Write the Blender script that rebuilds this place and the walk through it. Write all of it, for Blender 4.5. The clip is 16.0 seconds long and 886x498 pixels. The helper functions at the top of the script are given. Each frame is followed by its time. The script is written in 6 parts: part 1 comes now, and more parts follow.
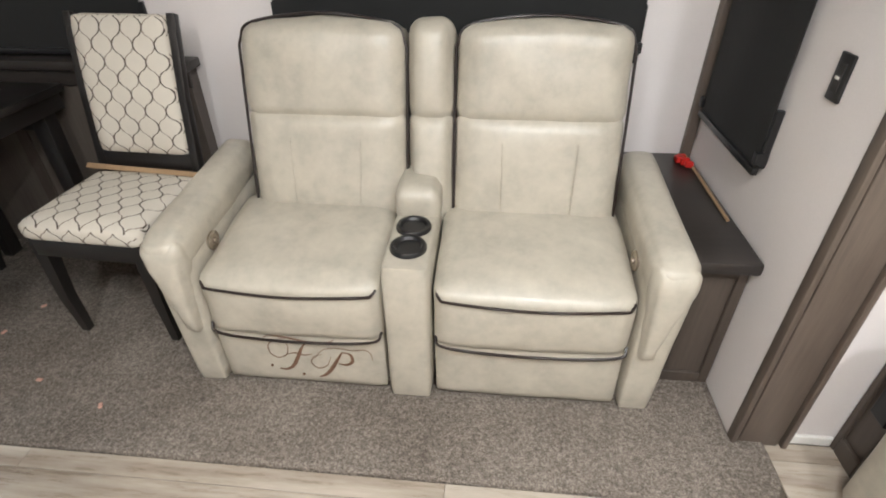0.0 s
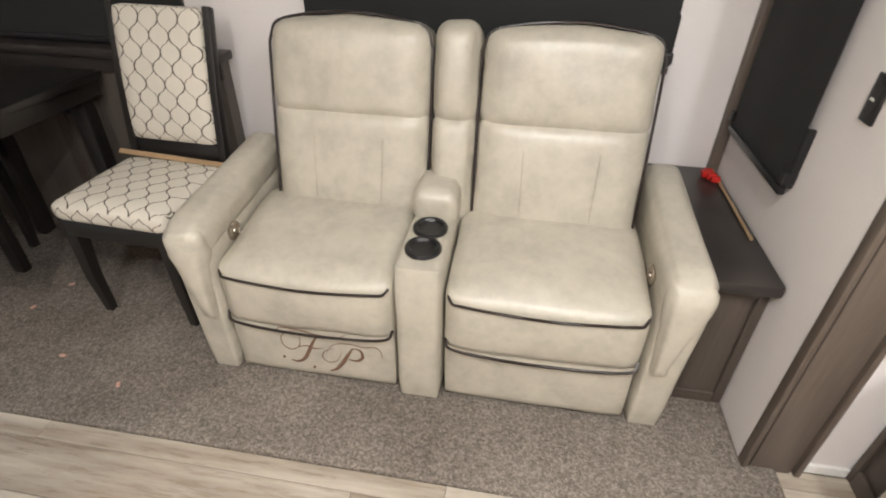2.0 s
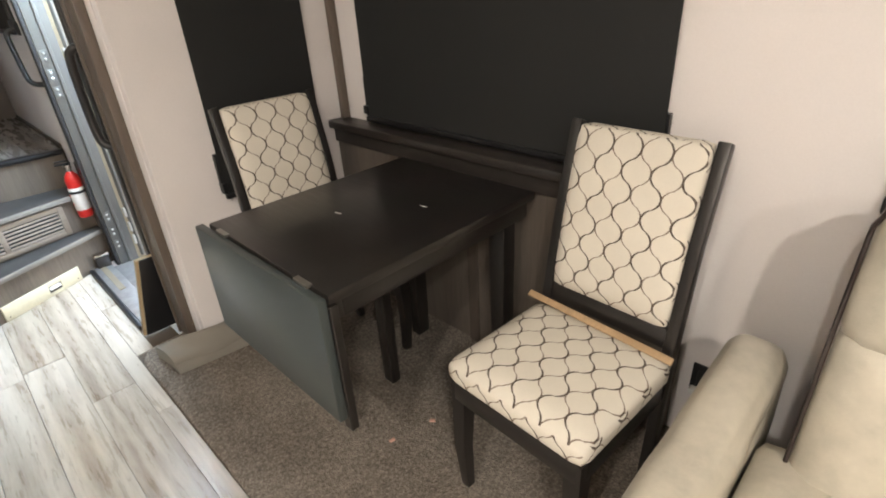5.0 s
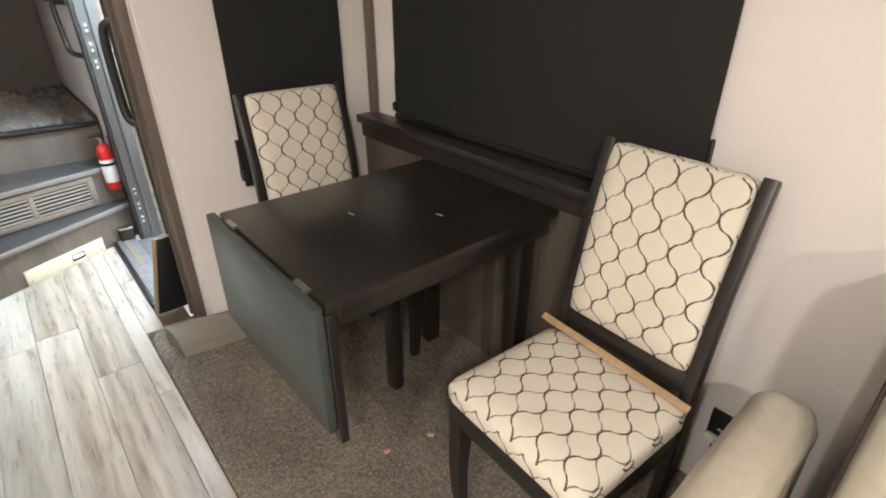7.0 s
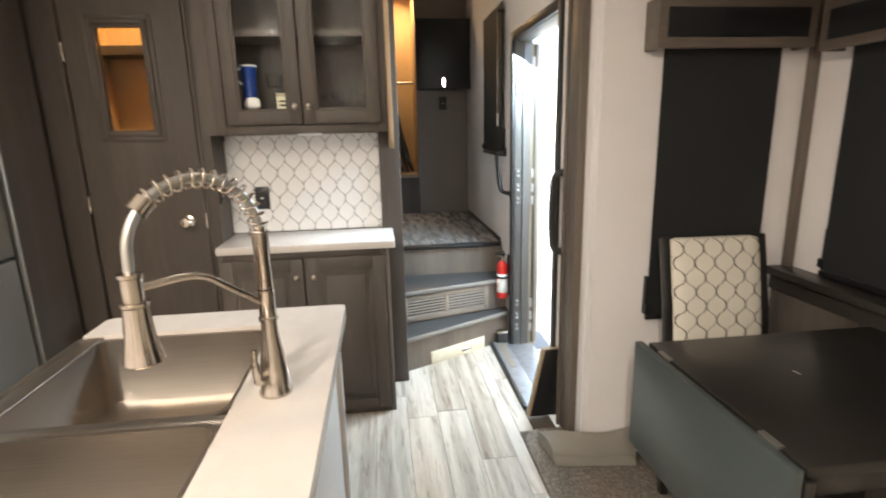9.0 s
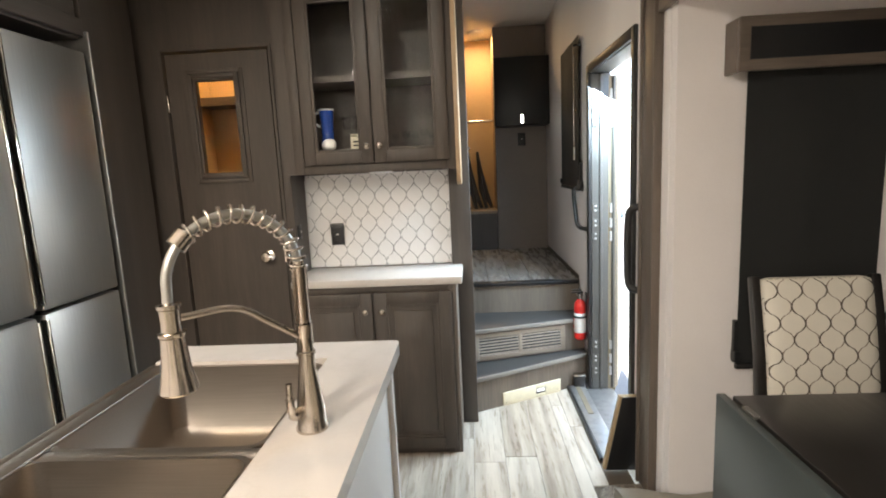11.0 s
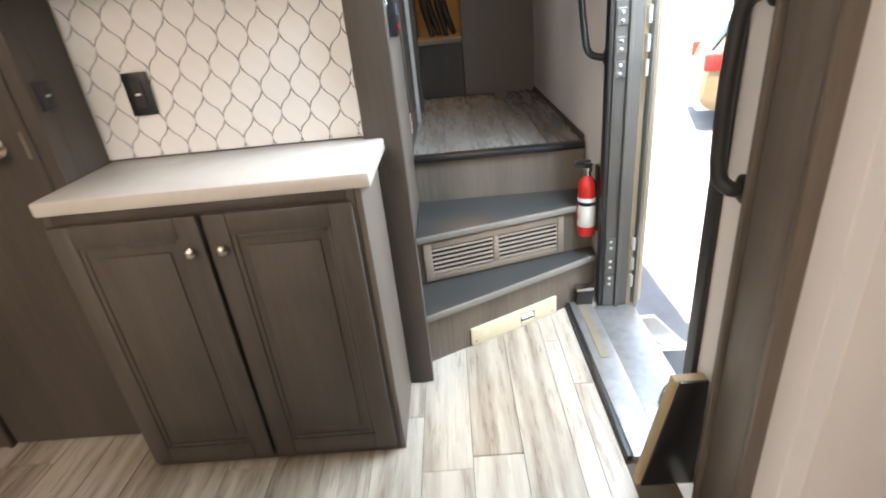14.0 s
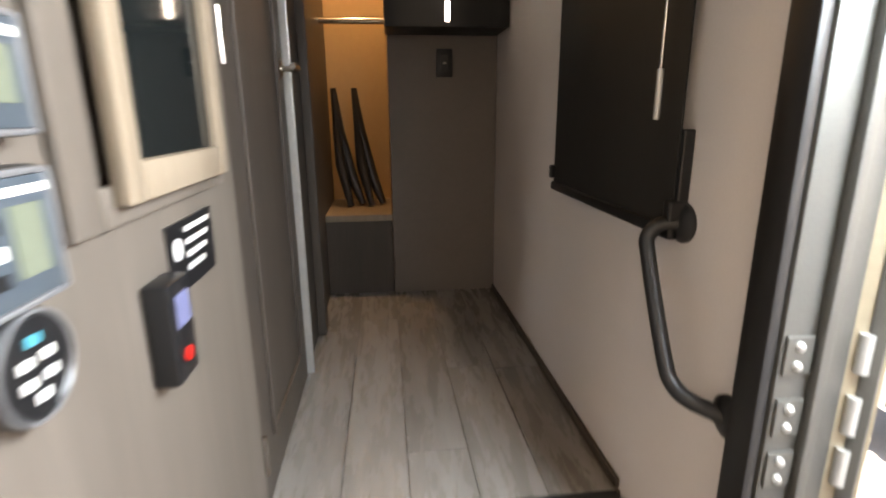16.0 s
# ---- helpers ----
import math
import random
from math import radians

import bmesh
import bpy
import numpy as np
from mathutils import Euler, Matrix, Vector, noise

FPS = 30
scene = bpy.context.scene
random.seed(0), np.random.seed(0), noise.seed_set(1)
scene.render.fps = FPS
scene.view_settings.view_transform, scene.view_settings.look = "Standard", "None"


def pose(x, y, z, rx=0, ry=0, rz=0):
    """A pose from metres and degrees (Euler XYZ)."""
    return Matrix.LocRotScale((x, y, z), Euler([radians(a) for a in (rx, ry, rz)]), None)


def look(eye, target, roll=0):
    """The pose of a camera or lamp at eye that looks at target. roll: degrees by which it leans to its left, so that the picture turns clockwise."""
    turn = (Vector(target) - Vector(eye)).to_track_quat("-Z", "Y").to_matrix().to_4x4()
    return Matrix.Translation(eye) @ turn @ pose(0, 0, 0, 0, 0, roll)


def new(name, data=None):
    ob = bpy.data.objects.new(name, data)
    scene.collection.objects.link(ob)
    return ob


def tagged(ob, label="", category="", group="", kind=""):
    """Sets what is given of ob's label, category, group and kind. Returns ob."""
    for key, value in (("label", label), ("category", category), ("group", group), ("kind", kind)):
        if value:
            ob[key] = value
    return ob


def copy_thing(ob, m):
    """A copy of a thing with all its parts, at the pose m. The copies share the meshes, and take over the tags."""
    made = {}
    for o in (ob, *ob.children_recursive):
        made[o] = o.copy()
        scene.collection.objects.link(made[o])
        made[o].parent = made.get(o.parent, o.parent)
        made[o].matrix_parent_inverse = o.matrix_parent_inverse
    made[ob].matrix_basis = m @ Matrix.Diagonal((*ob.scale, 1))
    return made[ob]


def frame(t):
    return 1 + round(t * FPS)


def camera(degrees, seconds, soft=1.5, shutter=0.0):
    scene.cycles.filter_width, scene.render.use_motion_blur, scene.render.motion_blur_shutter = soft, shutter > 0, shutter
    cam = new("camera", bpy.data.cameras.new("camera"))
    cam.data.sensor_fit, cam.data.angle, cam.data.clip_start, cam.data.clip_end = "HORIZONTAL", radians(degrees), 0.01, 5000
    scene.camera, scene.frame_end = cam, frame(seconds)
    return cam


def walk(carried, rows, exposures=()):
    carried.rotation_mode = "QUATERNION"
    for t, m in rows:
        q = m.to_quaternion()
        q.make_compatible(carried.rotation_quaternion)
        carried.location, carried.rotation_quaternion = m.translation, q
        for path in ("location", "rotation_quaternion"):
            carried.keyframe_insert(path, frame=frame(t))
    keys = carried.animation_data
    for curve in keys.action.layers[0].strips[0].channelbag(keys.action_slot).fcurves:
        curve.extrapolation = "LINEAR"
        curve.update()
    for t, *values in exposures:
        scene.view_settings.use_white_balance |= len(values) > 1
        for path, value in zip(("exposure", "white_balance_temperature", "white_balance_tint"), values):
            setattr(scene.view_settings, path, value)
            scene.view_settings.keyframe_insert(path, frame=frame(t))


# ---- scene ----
LENS = 81.5
cam = camera(LENS, 16.0, 1.9, 0.4)
PATH = [
    (0.0, 0.734, 1.583, 1.329, 5.61, -34.65, 0.50),
    (0.5, 0.747, 1.577, 1.349, 6.26, -35.55, 1.04),
    (1.0, 0.760, 1.582, 1.358, 6.86, -35.69, 1.12),
    (1.5, 0.788, 1.584, 1.353, 8.19, -35.35, 0.07),
    (2.0, 0.757, 1.589, 1.337, 9.59, -34.69, -0.71),
    (2.5, 0.626, 1.706, 1.321, 13.01, -34.17, -1.07),
    (3.0, 0.513, 1.819, 1.304, 20.08, -33.18, -0.92),
    (3.5, 0.404, 1.967, 1.307, 35.09, -30.46, -0.09),
    (4.0, 0.205, 2.069, 1.334, 43.42, -28.91, 2.87),
    (4.5, 0.042, 2.084, 1.358, 44.11, -27.64, 3.41),
    (7.0, -0.021, 2.186, 1.370, 49.58, -27.96, 0.01),
    (7.5, -0.026, 2.161, 1.365, 53.92, -26.33, -1.16),
    (8.0, -0.057, 2.030, 1.392, 64.56, -22.00, 0.14),
    (8.5, -0.086, 1.858, 1.411, 75.07, -16.62, 1.55),
    (9.0, -0.065, 1.773, 1.433, 83.08, -13.21, 1.36),
    (9.5, -0.060, 1.772, 1.427, 89.14, -11.18, 1.57),
    (12.0, -0.236, 1.930, 1.416, 94.93, -7.98, 3.99),
    (12.5, -0.434, 1.891, 1.391, 97.43, -7.92, 5.67),
    (13.0, -0.725, 1.880, 1.405, 98.05, -9.20, 6.21),
    (13.5, -1.045, 2.005, 1.314, 94.27, -18.31, 5.44),
    (14.0, -1.337, 2.030, 1.266, 89.97, -26.20, 5.54),
    (14.5, -1.638, 2.033, 1.317, 86.53, -24.22, 5.31),
    (15.0, -2.036, 2.038, 1.397, 84.13, -20.58, 1.23),
    (15.5, -2.365, 2.001, 1.427, 83.19, -16.28, 1.32),
    (16.0, -2.668, 2.104, 1.452, 83.58, -14.73, 0.45),
]
EXPOSURE = [(0.0, 3.15, 6000, 8), (2.0, 3.15, 6250, 9), (2.5, 3.15, 6500, 9), (3.0, 3.15, 6650, 9), (3.5, 3.3, 6300, 8), (4.0, 3.45, 6600, 9), (4.5, 3.45, 6850, 10), (7.0, 3.5, 6850, 10), (8.5, 3.55, 7000, 9), (9.5, 3.45, 6950, 9),
            (12.0, 3.35, 6900, 8), (13.0, 3.35, 6900, 8), (13.5, 3.4, 7150, 11), (14.0, 3.4, 7200, 12), (14.5, 3.2, 7500, 13), (15.0, 2.95, 7600, 14), (15.5, 3.05, 7900, 16), (16.0, 3.32, 8400, 18)]
walk(cam, [(t, pose(x, y, z, 90 + pitch, roll, yaw)) for t, x, y, z, yaw, pitch, roll in PATH], EXPOSURE)

# ---- light ----
SUN_EL = radians(52)
world = bpy.data.worlds.new("sky")
scene.world = world
world.use_nodes = True
wn = world.node_tree.nodes
sky = wn.new("ShaderNodeTexSky")
sky.sky_type, sky.sun_disc, sky.sun_elevation = "NISHITA", False, SUN_EL
bg = wn["Background"]
bg.inputs["Strength"].default_value = 0.15
world.node_tree.links.new(sky.outputs[0], bg.inputs["Color"])
sun_dir = Vector((-0.10, 0.22, -1.0)).normalized()
sky.sun_rotation = math.atan2(-sun_dir.x, -sun_dir.y)
sun = bpy.data.lights.new("sun", "SUN")
sun.energy, sun.angle, sun.color = 5.0, radians(0.5), (1.0, 0.95, 0.87)
sun_ob = new("sun", sun)
sun_ob.matrix_world = look((0, 0, 12), Vector((0, 0, 12)) + sun_dir)


def puck(x, y, z, watts, colour, size=0.09):
    """A round ceiling LED lamp: a white trim ring, a glowing lens, and its light."""
    lamp = bpy.data.lights.new("ceiling_lamp_light", "AREA")
    lamp.shape, lamp.size, lamp.energy, lamp.color = "DISK", size, watts, colour
    ob = new("ceiling_lamp_light", lamp)
    ob.matrix_world = pose(x, y, z - 0.02)
    return ob


CEIL = 2.36
SLIDE_CEIL = 1.96
COOL, WARM = (1.0, 0.955, 0.895), (1.0, 0.80, 0.58)
LAMPS = ((0.95, 1.35, 3.9, COOL), (0.2, 0.85, 3.4, COOL), (1.7, 1.0, 4.0, COOL), (-0.6, 0.25, 1.25, WARM), (-1.9, 1.4, 0.36, COOL))
for px, py, pw, pc in LAMPS:
    puck(px, py, CEIL, pw, pc)

# daylight of the open sky coming in under the head of the entry door
sky_lamp = bpy.data.lights.new("doorway_sky_light", "AREA")
sky_lamp.shape, sky_lamp.size, sky_lamp.size_y, sky_lamp.energy, sky_lamp.color = "RECTANGLE", 0.78, 0.26, 6.2, (0.60, 0.80, 1.0)
new("doorway_sky_light", sky_lamp).matrix_world = look((-2.85, 2.74, 1.80), (-2.70, 1.9, 0.5))

# ---- materials ----
def nodes_of(name):
    m = bpy.data.materials.new(name)
    m.use_nodes = True
    n = m.node_tree.nodes
    return m, n, m.node_tree.links, n["Principled BSDF"]


def coords(n, l, scale, kind="Object"):
    tc, mp = n.new("ShaderNodeTexCoord"), n.new("ShaderNodeMapping")
    mp.inputs["Scale"].default_value = scale
    l.new(tc.outputs[kind], mp.inputs["Vector"])
    return mp.outputs[0]


def noise_at(n, l, vec, scale, detail=4.0, rough=0.6):
    t = n.new("ShaderNodeTexNoise")
    t.inputs["Scale"].default_value, t.inputs["Detail"].default_value, t.inputs["Roughness"].default_value = scale, detail, rough
    l.new(vec, t.inputs["Vector"])
    return t.outputs["Fac"]


def ramp(n, l, fac, stops):
    r = n.new("ShaderNodeValToRGB")
    e = r.color_ramp.elements
    e[0].position, e[0].color = stops[0][0], (*stops[0][1], 1)
    e[1].position, e[1].color = stops[-1][0], (*stops[-1][1], 1)
    for p, c in stops[1:-1]:
        k = e.new(p)
        k.color = (*c, 1)
    l.new(fac, r.inputs[0])
    return r.outputs[0]


def mix(n, l, fac, a, b, blend="MIX"):
    m = n.new("ShaderNodeMix")
    m.data_type, m.blend_type = "RGBA", blend
    for sock, v in ((m.inputs[0], fac), (m.inputs[6], a), (m.inputs[7], b)):
        if isinstance(v, (int, float)):
            sock.default_value = v
        elif isinstance(v, tuple):
            sock.default_value = (*v, 1)
        else:
            l.new(v, sock)
    return m.outputs[2]


def calc(n, l, op, a, b=0.0):
    m = n.new("ShaderNodeMath")
    m.operation = op
    for sock, v in ((m.inputs[0], a), (m.inputs[1], b)):
        if isinstance(v, (int, float)):
            sock.default_value = v
        else:
            l.new(v, sock)
    return m.outputs[0]


def bump(n, l, bsdf, height, strength, distance=0.002):
    b = n.new("ShaderNodeBump")
    b.inputs["Strength"].default_value, b.inputs["Distance"].default_value = strength, distance
    l.new(height, b.inputs["Height"])
    l.new(b.outputs[0], bsdf.inputs["Normal"])


def dim(c, k):
    return tuple(min(1.0, v * k) for v in c)


def plain(name, colour, rough=0.5, metal=0.0, grain=60.0, spread=0.12, relief=0.05, wear=0.08):
    """A painted, plastic or metal surface with faint blotches, fine grain and uneven gloss."""
    m, n, l, b = nodes_of(name)
    v = coords(n, l, (1, 1, 1))
    big, fine = noise_at(n, l, v, 3.0), noise_at(n, l, v, grain)
    both = calc(n, l, "ADD", calc(n, l, "MULTIPLY", big, 0.6), calc(n, l, "MULTIPLY", fine, 0.4))
    l.new(ramp(n, l, both, [(0.3, dim(colour, 1 - spread)), (0.7, dim(colour, 1 + spread))]), b.inputs["Base Color"])
    l.new(calc(n, l, "ADD", calc(n, l, "MULTIPLY", big, 2 * wear), rough - wear), b.inputs["Roughness"])
    b.inputs["Metallic"].default_value = metal
    if relief:
        bump(n, l, b, fine, relief)
    return m


def wood(name, dark, light, rough=0.45, along="z", stretch=14.0, fine=26.0, relief=0.12):
    """Wood grain stretched along one axis, with broad tone changes and thin dark pores."""
    m, n, l, b = nodes_of(name)
    s = {"x": (1 / stretch, 1, 1), "y": (1, 1 / stretch, 1), "z": (1, 1, 1 / stretch)}[along]
    v = coords(n, l, s)
    info = n.new("ShaderNodeObjectInfo")
    broad, streak = noise_at(n, l, v, 7.0, 3.0), noise_at(n, l, v, fine * 4, 5.0, 0.7)
    both = calc(n, l, "ADD", calc(n, l, "MULTIPLY", broad, 0.55), calc(n, l, "MULTIPLY", streak, 0.45))
    both = calc(n, l, "ADD", both, calc(n, l, "MULTIPLY", calc(n, l, "SUBTRACT", info.outputs["Random"], 0.5), 0.05))
    l.new(ramp(n, l, both, [(0.32, dark), (0.5, dim(light, 0.75)), (0.68, light)]), b.inputs["Base Color"])
    l.new(calc(n, l, "ADD", calc(n, l, "MULTIPLY", streak, 0.2), rough - 0.1), b.inputs["Roughness"])
    bump(n, l, b, streak, relief, 0.001)
    return m


def mixed(a, b, k):
    return tuple(p + (q - p) * k for p, q in zip(a, b))


def plank_mat(name, tones, rough=0.27, knots=0.55, fine=48.0, stretch=0.11, relief=0.1):
    """Vinyl plank print: a tone of its own for each board, long grain, knots of darker cloud."""
    m, n, l, b = nodes_of(name)
    info = n.new("ShaderNodeObjectInfo")
    geo = n.new("ShaderNodeNewGeometry")
    rnd = calc(n, l, "FRACT", calc(n, l, "ADD", info.outputs["Random"], geo.outputs["Random Per Island"]))
    tc, mp = n.new("ShaderNodeTexCoord"), n.new("ShaderNodeMapping")
    l.new(geo.outputs["Position"], mp.inputs["Vector"])
    mp.inputs["Scale"].default_value = (stretch, 1, 1)
    off = n.new("ShaderNodeCombineXYZ")
    l.new(calc(n, l, "MULTIPLY", rnd, 30.0), off.inputs[2])
    l.new(off.outputs[0], mp.inputs["Location"])
    v = mp.outputs[0]
    cloud, grain = noise_at(n, l, v, 9.0, 6.0, 0.66), noise_at(n, l, v, fine, 6.0, 0.7)
    w = n.new("ShaderNodeTexWave")
    w.wave_type, w.bands_direction = "BANDS", "Y"
    w.inputs["Scale"].default_value, w.inputs["Distortion"].default_value, w.inputs["Detail"].default_value = 3.5, 11.0, 4.0
    l.new(v, w.inputs["Vector"])
    k = calc(n, l, "ADD", calc(n, l, "MULTIPLY", cloud, 0.62), calc(n, l, "ADD", calc(n, l, "MULTIPLY", grain, 0.3), calc(n, l, "MULTIPLY", w.outputs["Fac"], 0.10)))
    k = calc(n, l, "ADD", k, calc(n, l, "MULTIPLY", calc(n, l, "SUBTRACT", rnd, 0.5), 0.16))
    tone = ramp(n, l, k, [(0.28, tones[0]), (0.46, tones[1]), (0.66, tones[2])])
    knot = ramp(n, l, noise_at(n, l, v, 5.0, 4.0, 0.7), [(0.56, (0, 0, 0)), (0.72, (knots, knots, knots))])
    l.new(mix(n, l, knot, tone, mixed(tones[0], (0.16, 0.09, 0.045), 0.5)), b.inputs["Base Color"])
    l.new(calc(n, l, "ADD", calc(n, l, "MULTIPLY", grain, 2 * relief), rough - 0.8 * relief), b.inputs["Roughness"])
    bump(n, l, b, grain, relief, 0.001)
    return m


def leather_mat(name, colour):
    m, n, l, b = nodes_of(name)
    v = coords(n, l, (1, 1, 1))
    cloud, mid = noise_at(n, l, v, 9.0, 4.0), noise_at(n, l, v, 30.0, 3.0)
    vor = n.new("ShaderNodeTexVoronoi")
    vor.feature = "DISTANCE_TO_EDGE"
    vor.inputs["Scale"].default_value = 320.0
    l.new(v, vor.inputs["Vector"])
    k = calc(n, l, "ADD", calc(n, l, "MULTIPLY", cloud, 0.65), calc(n, l, "MULTIPLY", mid, 0.35))
    l.new(ramp(n, l, k, [(0.3, dim(colour, 0.8)), (0.5, colour), (0.72, dim(colour, 1.18))]), b.inputs["Base Color"])
    l.new(calc(n, l, "ADD", calc(n, l, "MULTIPLY", mid, 0.2), 0.24), b.inputs["Roughness"])
    b.inputs["Specular IOR Level"].default_value = 0.55
    b.inputs["Coat Weight"].default_value, b.inputs["Coat Roughness"].default_value = 0.18, 0.24
    h = calc(n, l, "ADD", calc(n, l, "MULTIPLY", vor.outputs["Distance"], 0.5), calc(n, l, "ADD", calc(n, l, "MULTIPLY", cloud, 2.6), calc(n, l, "MULTIPLY", mid, 0.7)))
    bump(n, l, b, h, 0.28, 0.004)
    return m


def carpet_mat(name, dark, light):
    m, n, l, b = nodes_of(name)
    v = coords(n, l, (1, 1, 1))
    fibre, tuft, broad = noise_at(n, l, v, 300.0, 2.0), noise_at(n, l, v, 95.0, 3.0, 0.7), noise_at(n, l, v, 3.0, 3.0)
    k = calc(n, l, "ADD", calc(n, l, "MULTIPLY", fibre, 0.45), calc(n, l, "ADD", calc(n, l, "MULTIPLY", tuft, 0.4), calc(n, l, "MULTIPLY", broad, 0.15)))
    l.new(ramp(n, l, k, [(0.40, dark), (0.5, dim(light, 0.55)), (0.60, light)]), b.inputs["Base Color"])
    b.inputs["Roughness"].default_value = 0.95
    b.inputs["Specular IOR Level"].default_value = 0.1
    bump(n, l, b, calc(n, l, "ADD", fibre, tuft), 0.9, 0.006)
    return m


def ogee_fabric(name, ground, line, width, height, half):
    """Woven cloth with an ogee lattice of thin lines, laid out in metres by the UV map."""
    m, n, l, b = nodes_of(name)
    tc, sep = n.new("ShaderNodeTexCoord"), n.new("ShaderNodeSeparateXYZ")
    l.new(tc.outputs["UV"], sep.inputs[0])
    wave = calc(n, l, "COSINE", calc(n, l, "MULTIPLY", sep.outputs[1], 2 * math.pi / height))
    a = calc(n, l, "MULTIPLY", calc(n, l, "MULTIPLY", calc(n, l, "SIGN", wave), calc(n, l, "POWER", calc(n, l, "ABSOLUTE", wave), 0.72)), width / 4)

    def gap(x, shift):
        q = calc(n, l, "FRACT", calc(n, l, "ADD", calc(n, l, "DIVIDE", x, width), shift))
        return calc(n, l, "MULTIPLY", calc(n, l, "ABSOLUTE", calc(n, l, "SUBTRACT", q, 0.5)), width)

    d1 = gap(calc(n, l, "SUBTRACT", sep.outputs[0], a), 0.5)
    d2 = gap(calc(n, l, "ADD", sep.outputs[0], a), 0.0)
    vo = coords(n, l, (1, 1, 1))
    weave = noise_at(n, l, vo, 500.0, 2.0)
    ragged = calc(n, l, "MULTIPLY", calc(n, l, "SUBTRACT", weave, 0.5), 0.004)
    on1 = calc(n, l, "LESS_THAN", calc(n, l, "ADD", d1, ragged), half)
    on2 = calc(n, l, "LESS_THAN", calc(n, l, "ADD", d2, ragged), half * 0.75)
    cloth = ramp(n, l, calc(n, l, "ADD", calc(n, l, "MULTIPLY", weave, 0.5), calc(n, l, "MULTIPLY", noise_at(n, l, vo, 6.0), 0.5)), [(0.35, dim(ground, 0.88)), (0.65, ground)])
    two = mix(n, l, on2, cloth, dim(line, 2.3))
    l.new(mix(n, l, on1, two, line), b.inputs["Base Color"])
    b.inputs["Roughness"].default_value = 0.85
    b.inputs["Specular IOR Level"].default_value = 0.2
    bump(n, l, b, weave, 0.35, 0.002)
    return m


def brushed(name, colour, rough, along="x", patch=0.08):
    m, n, l, b = nodes_of(name)
    s = {"x": (0.02, 1, 1), "y": (1, 0.02, 1), "z": (1, 1, 0.02)}[along]
    g = noise_at(n, l, coords(n, l, s), 300.0, 3.0)
    smear = noise_at(n, l, coords(n, l, (1, 1, 1)), 4.0)
    l.new(ramp(n, l, g, [(0.3, dim(colour, 0.88)), (0.7, colour)]), b.inputs["Base Color"])
    l.new(calc(n, l, "ADD", calc(n, l, "MULTIPLY", g, 0.04), calc(n, l, "ADD", calc(n, l, "MULTIPLY", smear, patch), rough - 0.02 - patch / 2)), b.inputs["Roughness"])
    b.inputs["Metallic"].default_value = 1.0
    bump(n, l, b, g, 0.012, 0.0005)
    return m


def glow(name, colour, strength):
    m, n, l, b = nodes_of(name)
    b.inputs["Base Color"].default_value = (*colour, 1)
    b.inputs["Emission Color"].default_value = (*colour, 1)
    b.inputs["Emission Strength"].default_value = strength
    return m


def glass_mat(name, tint, rough=0.02):
    m, n, l, b = nodes_of(name)
    b.inputs["Base Color"].default_value = (*tint, 1)
    b.inputs["Roughness"].default_value = rough
    b.inputs["Transmission Weight"].default_value = 1.0
    b.inputs["IOR"].default_value = 1.12
    return m


def stone_mat(name, base, vein, rough=0.22):
    m, n, l, b = nodes_of(name)
    v = coords(n, l, (1, 1, 1))
    c, f = noise_at(n, l, v, 5.0, 6.0, 0.65), noise_at(n, l, v, 140.0, 2.0)
    line = calc(n, l, "ABSOLUTE", calc(n, l, "SUBTRACT", c, 0.5))
    k = ramp(n, l, line, [(0.0, mixed(base, vein, 0.22)), (0.03, dim(base, 0.97)), (0.14, base)])
    l.new(mix(n, l, calc(n, l, "MULTIPLY", f, 0.12), k, dim(vein, 0.9)), b.inputs["Base Color"])
    l.new(calc(n, l, "ADD", calc(n, l, "MULTIPLY", c, 0.15), rough - 0.06), b.inputs["Roughness"])
    return m


WALL = plain("wall_vinyl", (0.78, 0.735, 0.72), 0.6, grain=180, spread=0.04, relief=0.12)
CEILING = plain("ceiling_vinyl", (0.80, 0.78, 0.75), 0.7, grain=90, spread=0.03)
CAB = wood("umber_cabinet_wood", (0.050, 0.040, 0.033), (0.094, 0.074, 0.060), 0.5)
CAB_X = wood("umber_cabinet_wood_lengthwise", (0.050, 0.040, 0.033), (0.094, 0.074, 0.060), 0.5, "x")
CAB_Y = wood("umber_cabinet_wood_crosswise", (0.050, 0.040, 0.033), (0.094, 0.074, 0.060), 0.5, "y")
HALLWOOD = wood("grey_wood_panel", (0.112, 0.093, 0.077), (0.195, 0.162, 0.136), 0.45)
TRIM = wood("slide_trim_wood", (0.085, 0.066, 0.053), (0.165, 0.13, 0.105), 0.42)
TRIM_X = wood("slide_trim_wood_lengthwise", (0.085, 0.066, 0.053), (0.165, 0.13, 0.105), 0.42, "x")
ESPRESSO = wood("espresso_stained_wood", (0.0105, 0.009, 0.0082), (0.0165, 0.0138, 0.0125), 0.34, "x", relief=0.03)
ESPRESSO_Z = wood("espresso_stained_wood_upright", (0.0105, 0.009, 0.0082), (0.0165, 0.0138, 0.0125), 0.36, relief=0.03)
LEDGE = wood("charcoal_laminate", (0.020, 0.017, 0.016), (0.045, 0.038, 0.034), 0.35, "x", relief=0.05)
MAPLE = wood("pale_maple", (0.37, 0.235, 0.125), (0.50, 0.34, 0.195), 0.45, relief=0.05)
PLANK = plank_mat("vinyl_plank", ((0.155, 0.118, 0.085), (0.36, 0.305, 0.245), (0.56, 0.505, 0.43)))
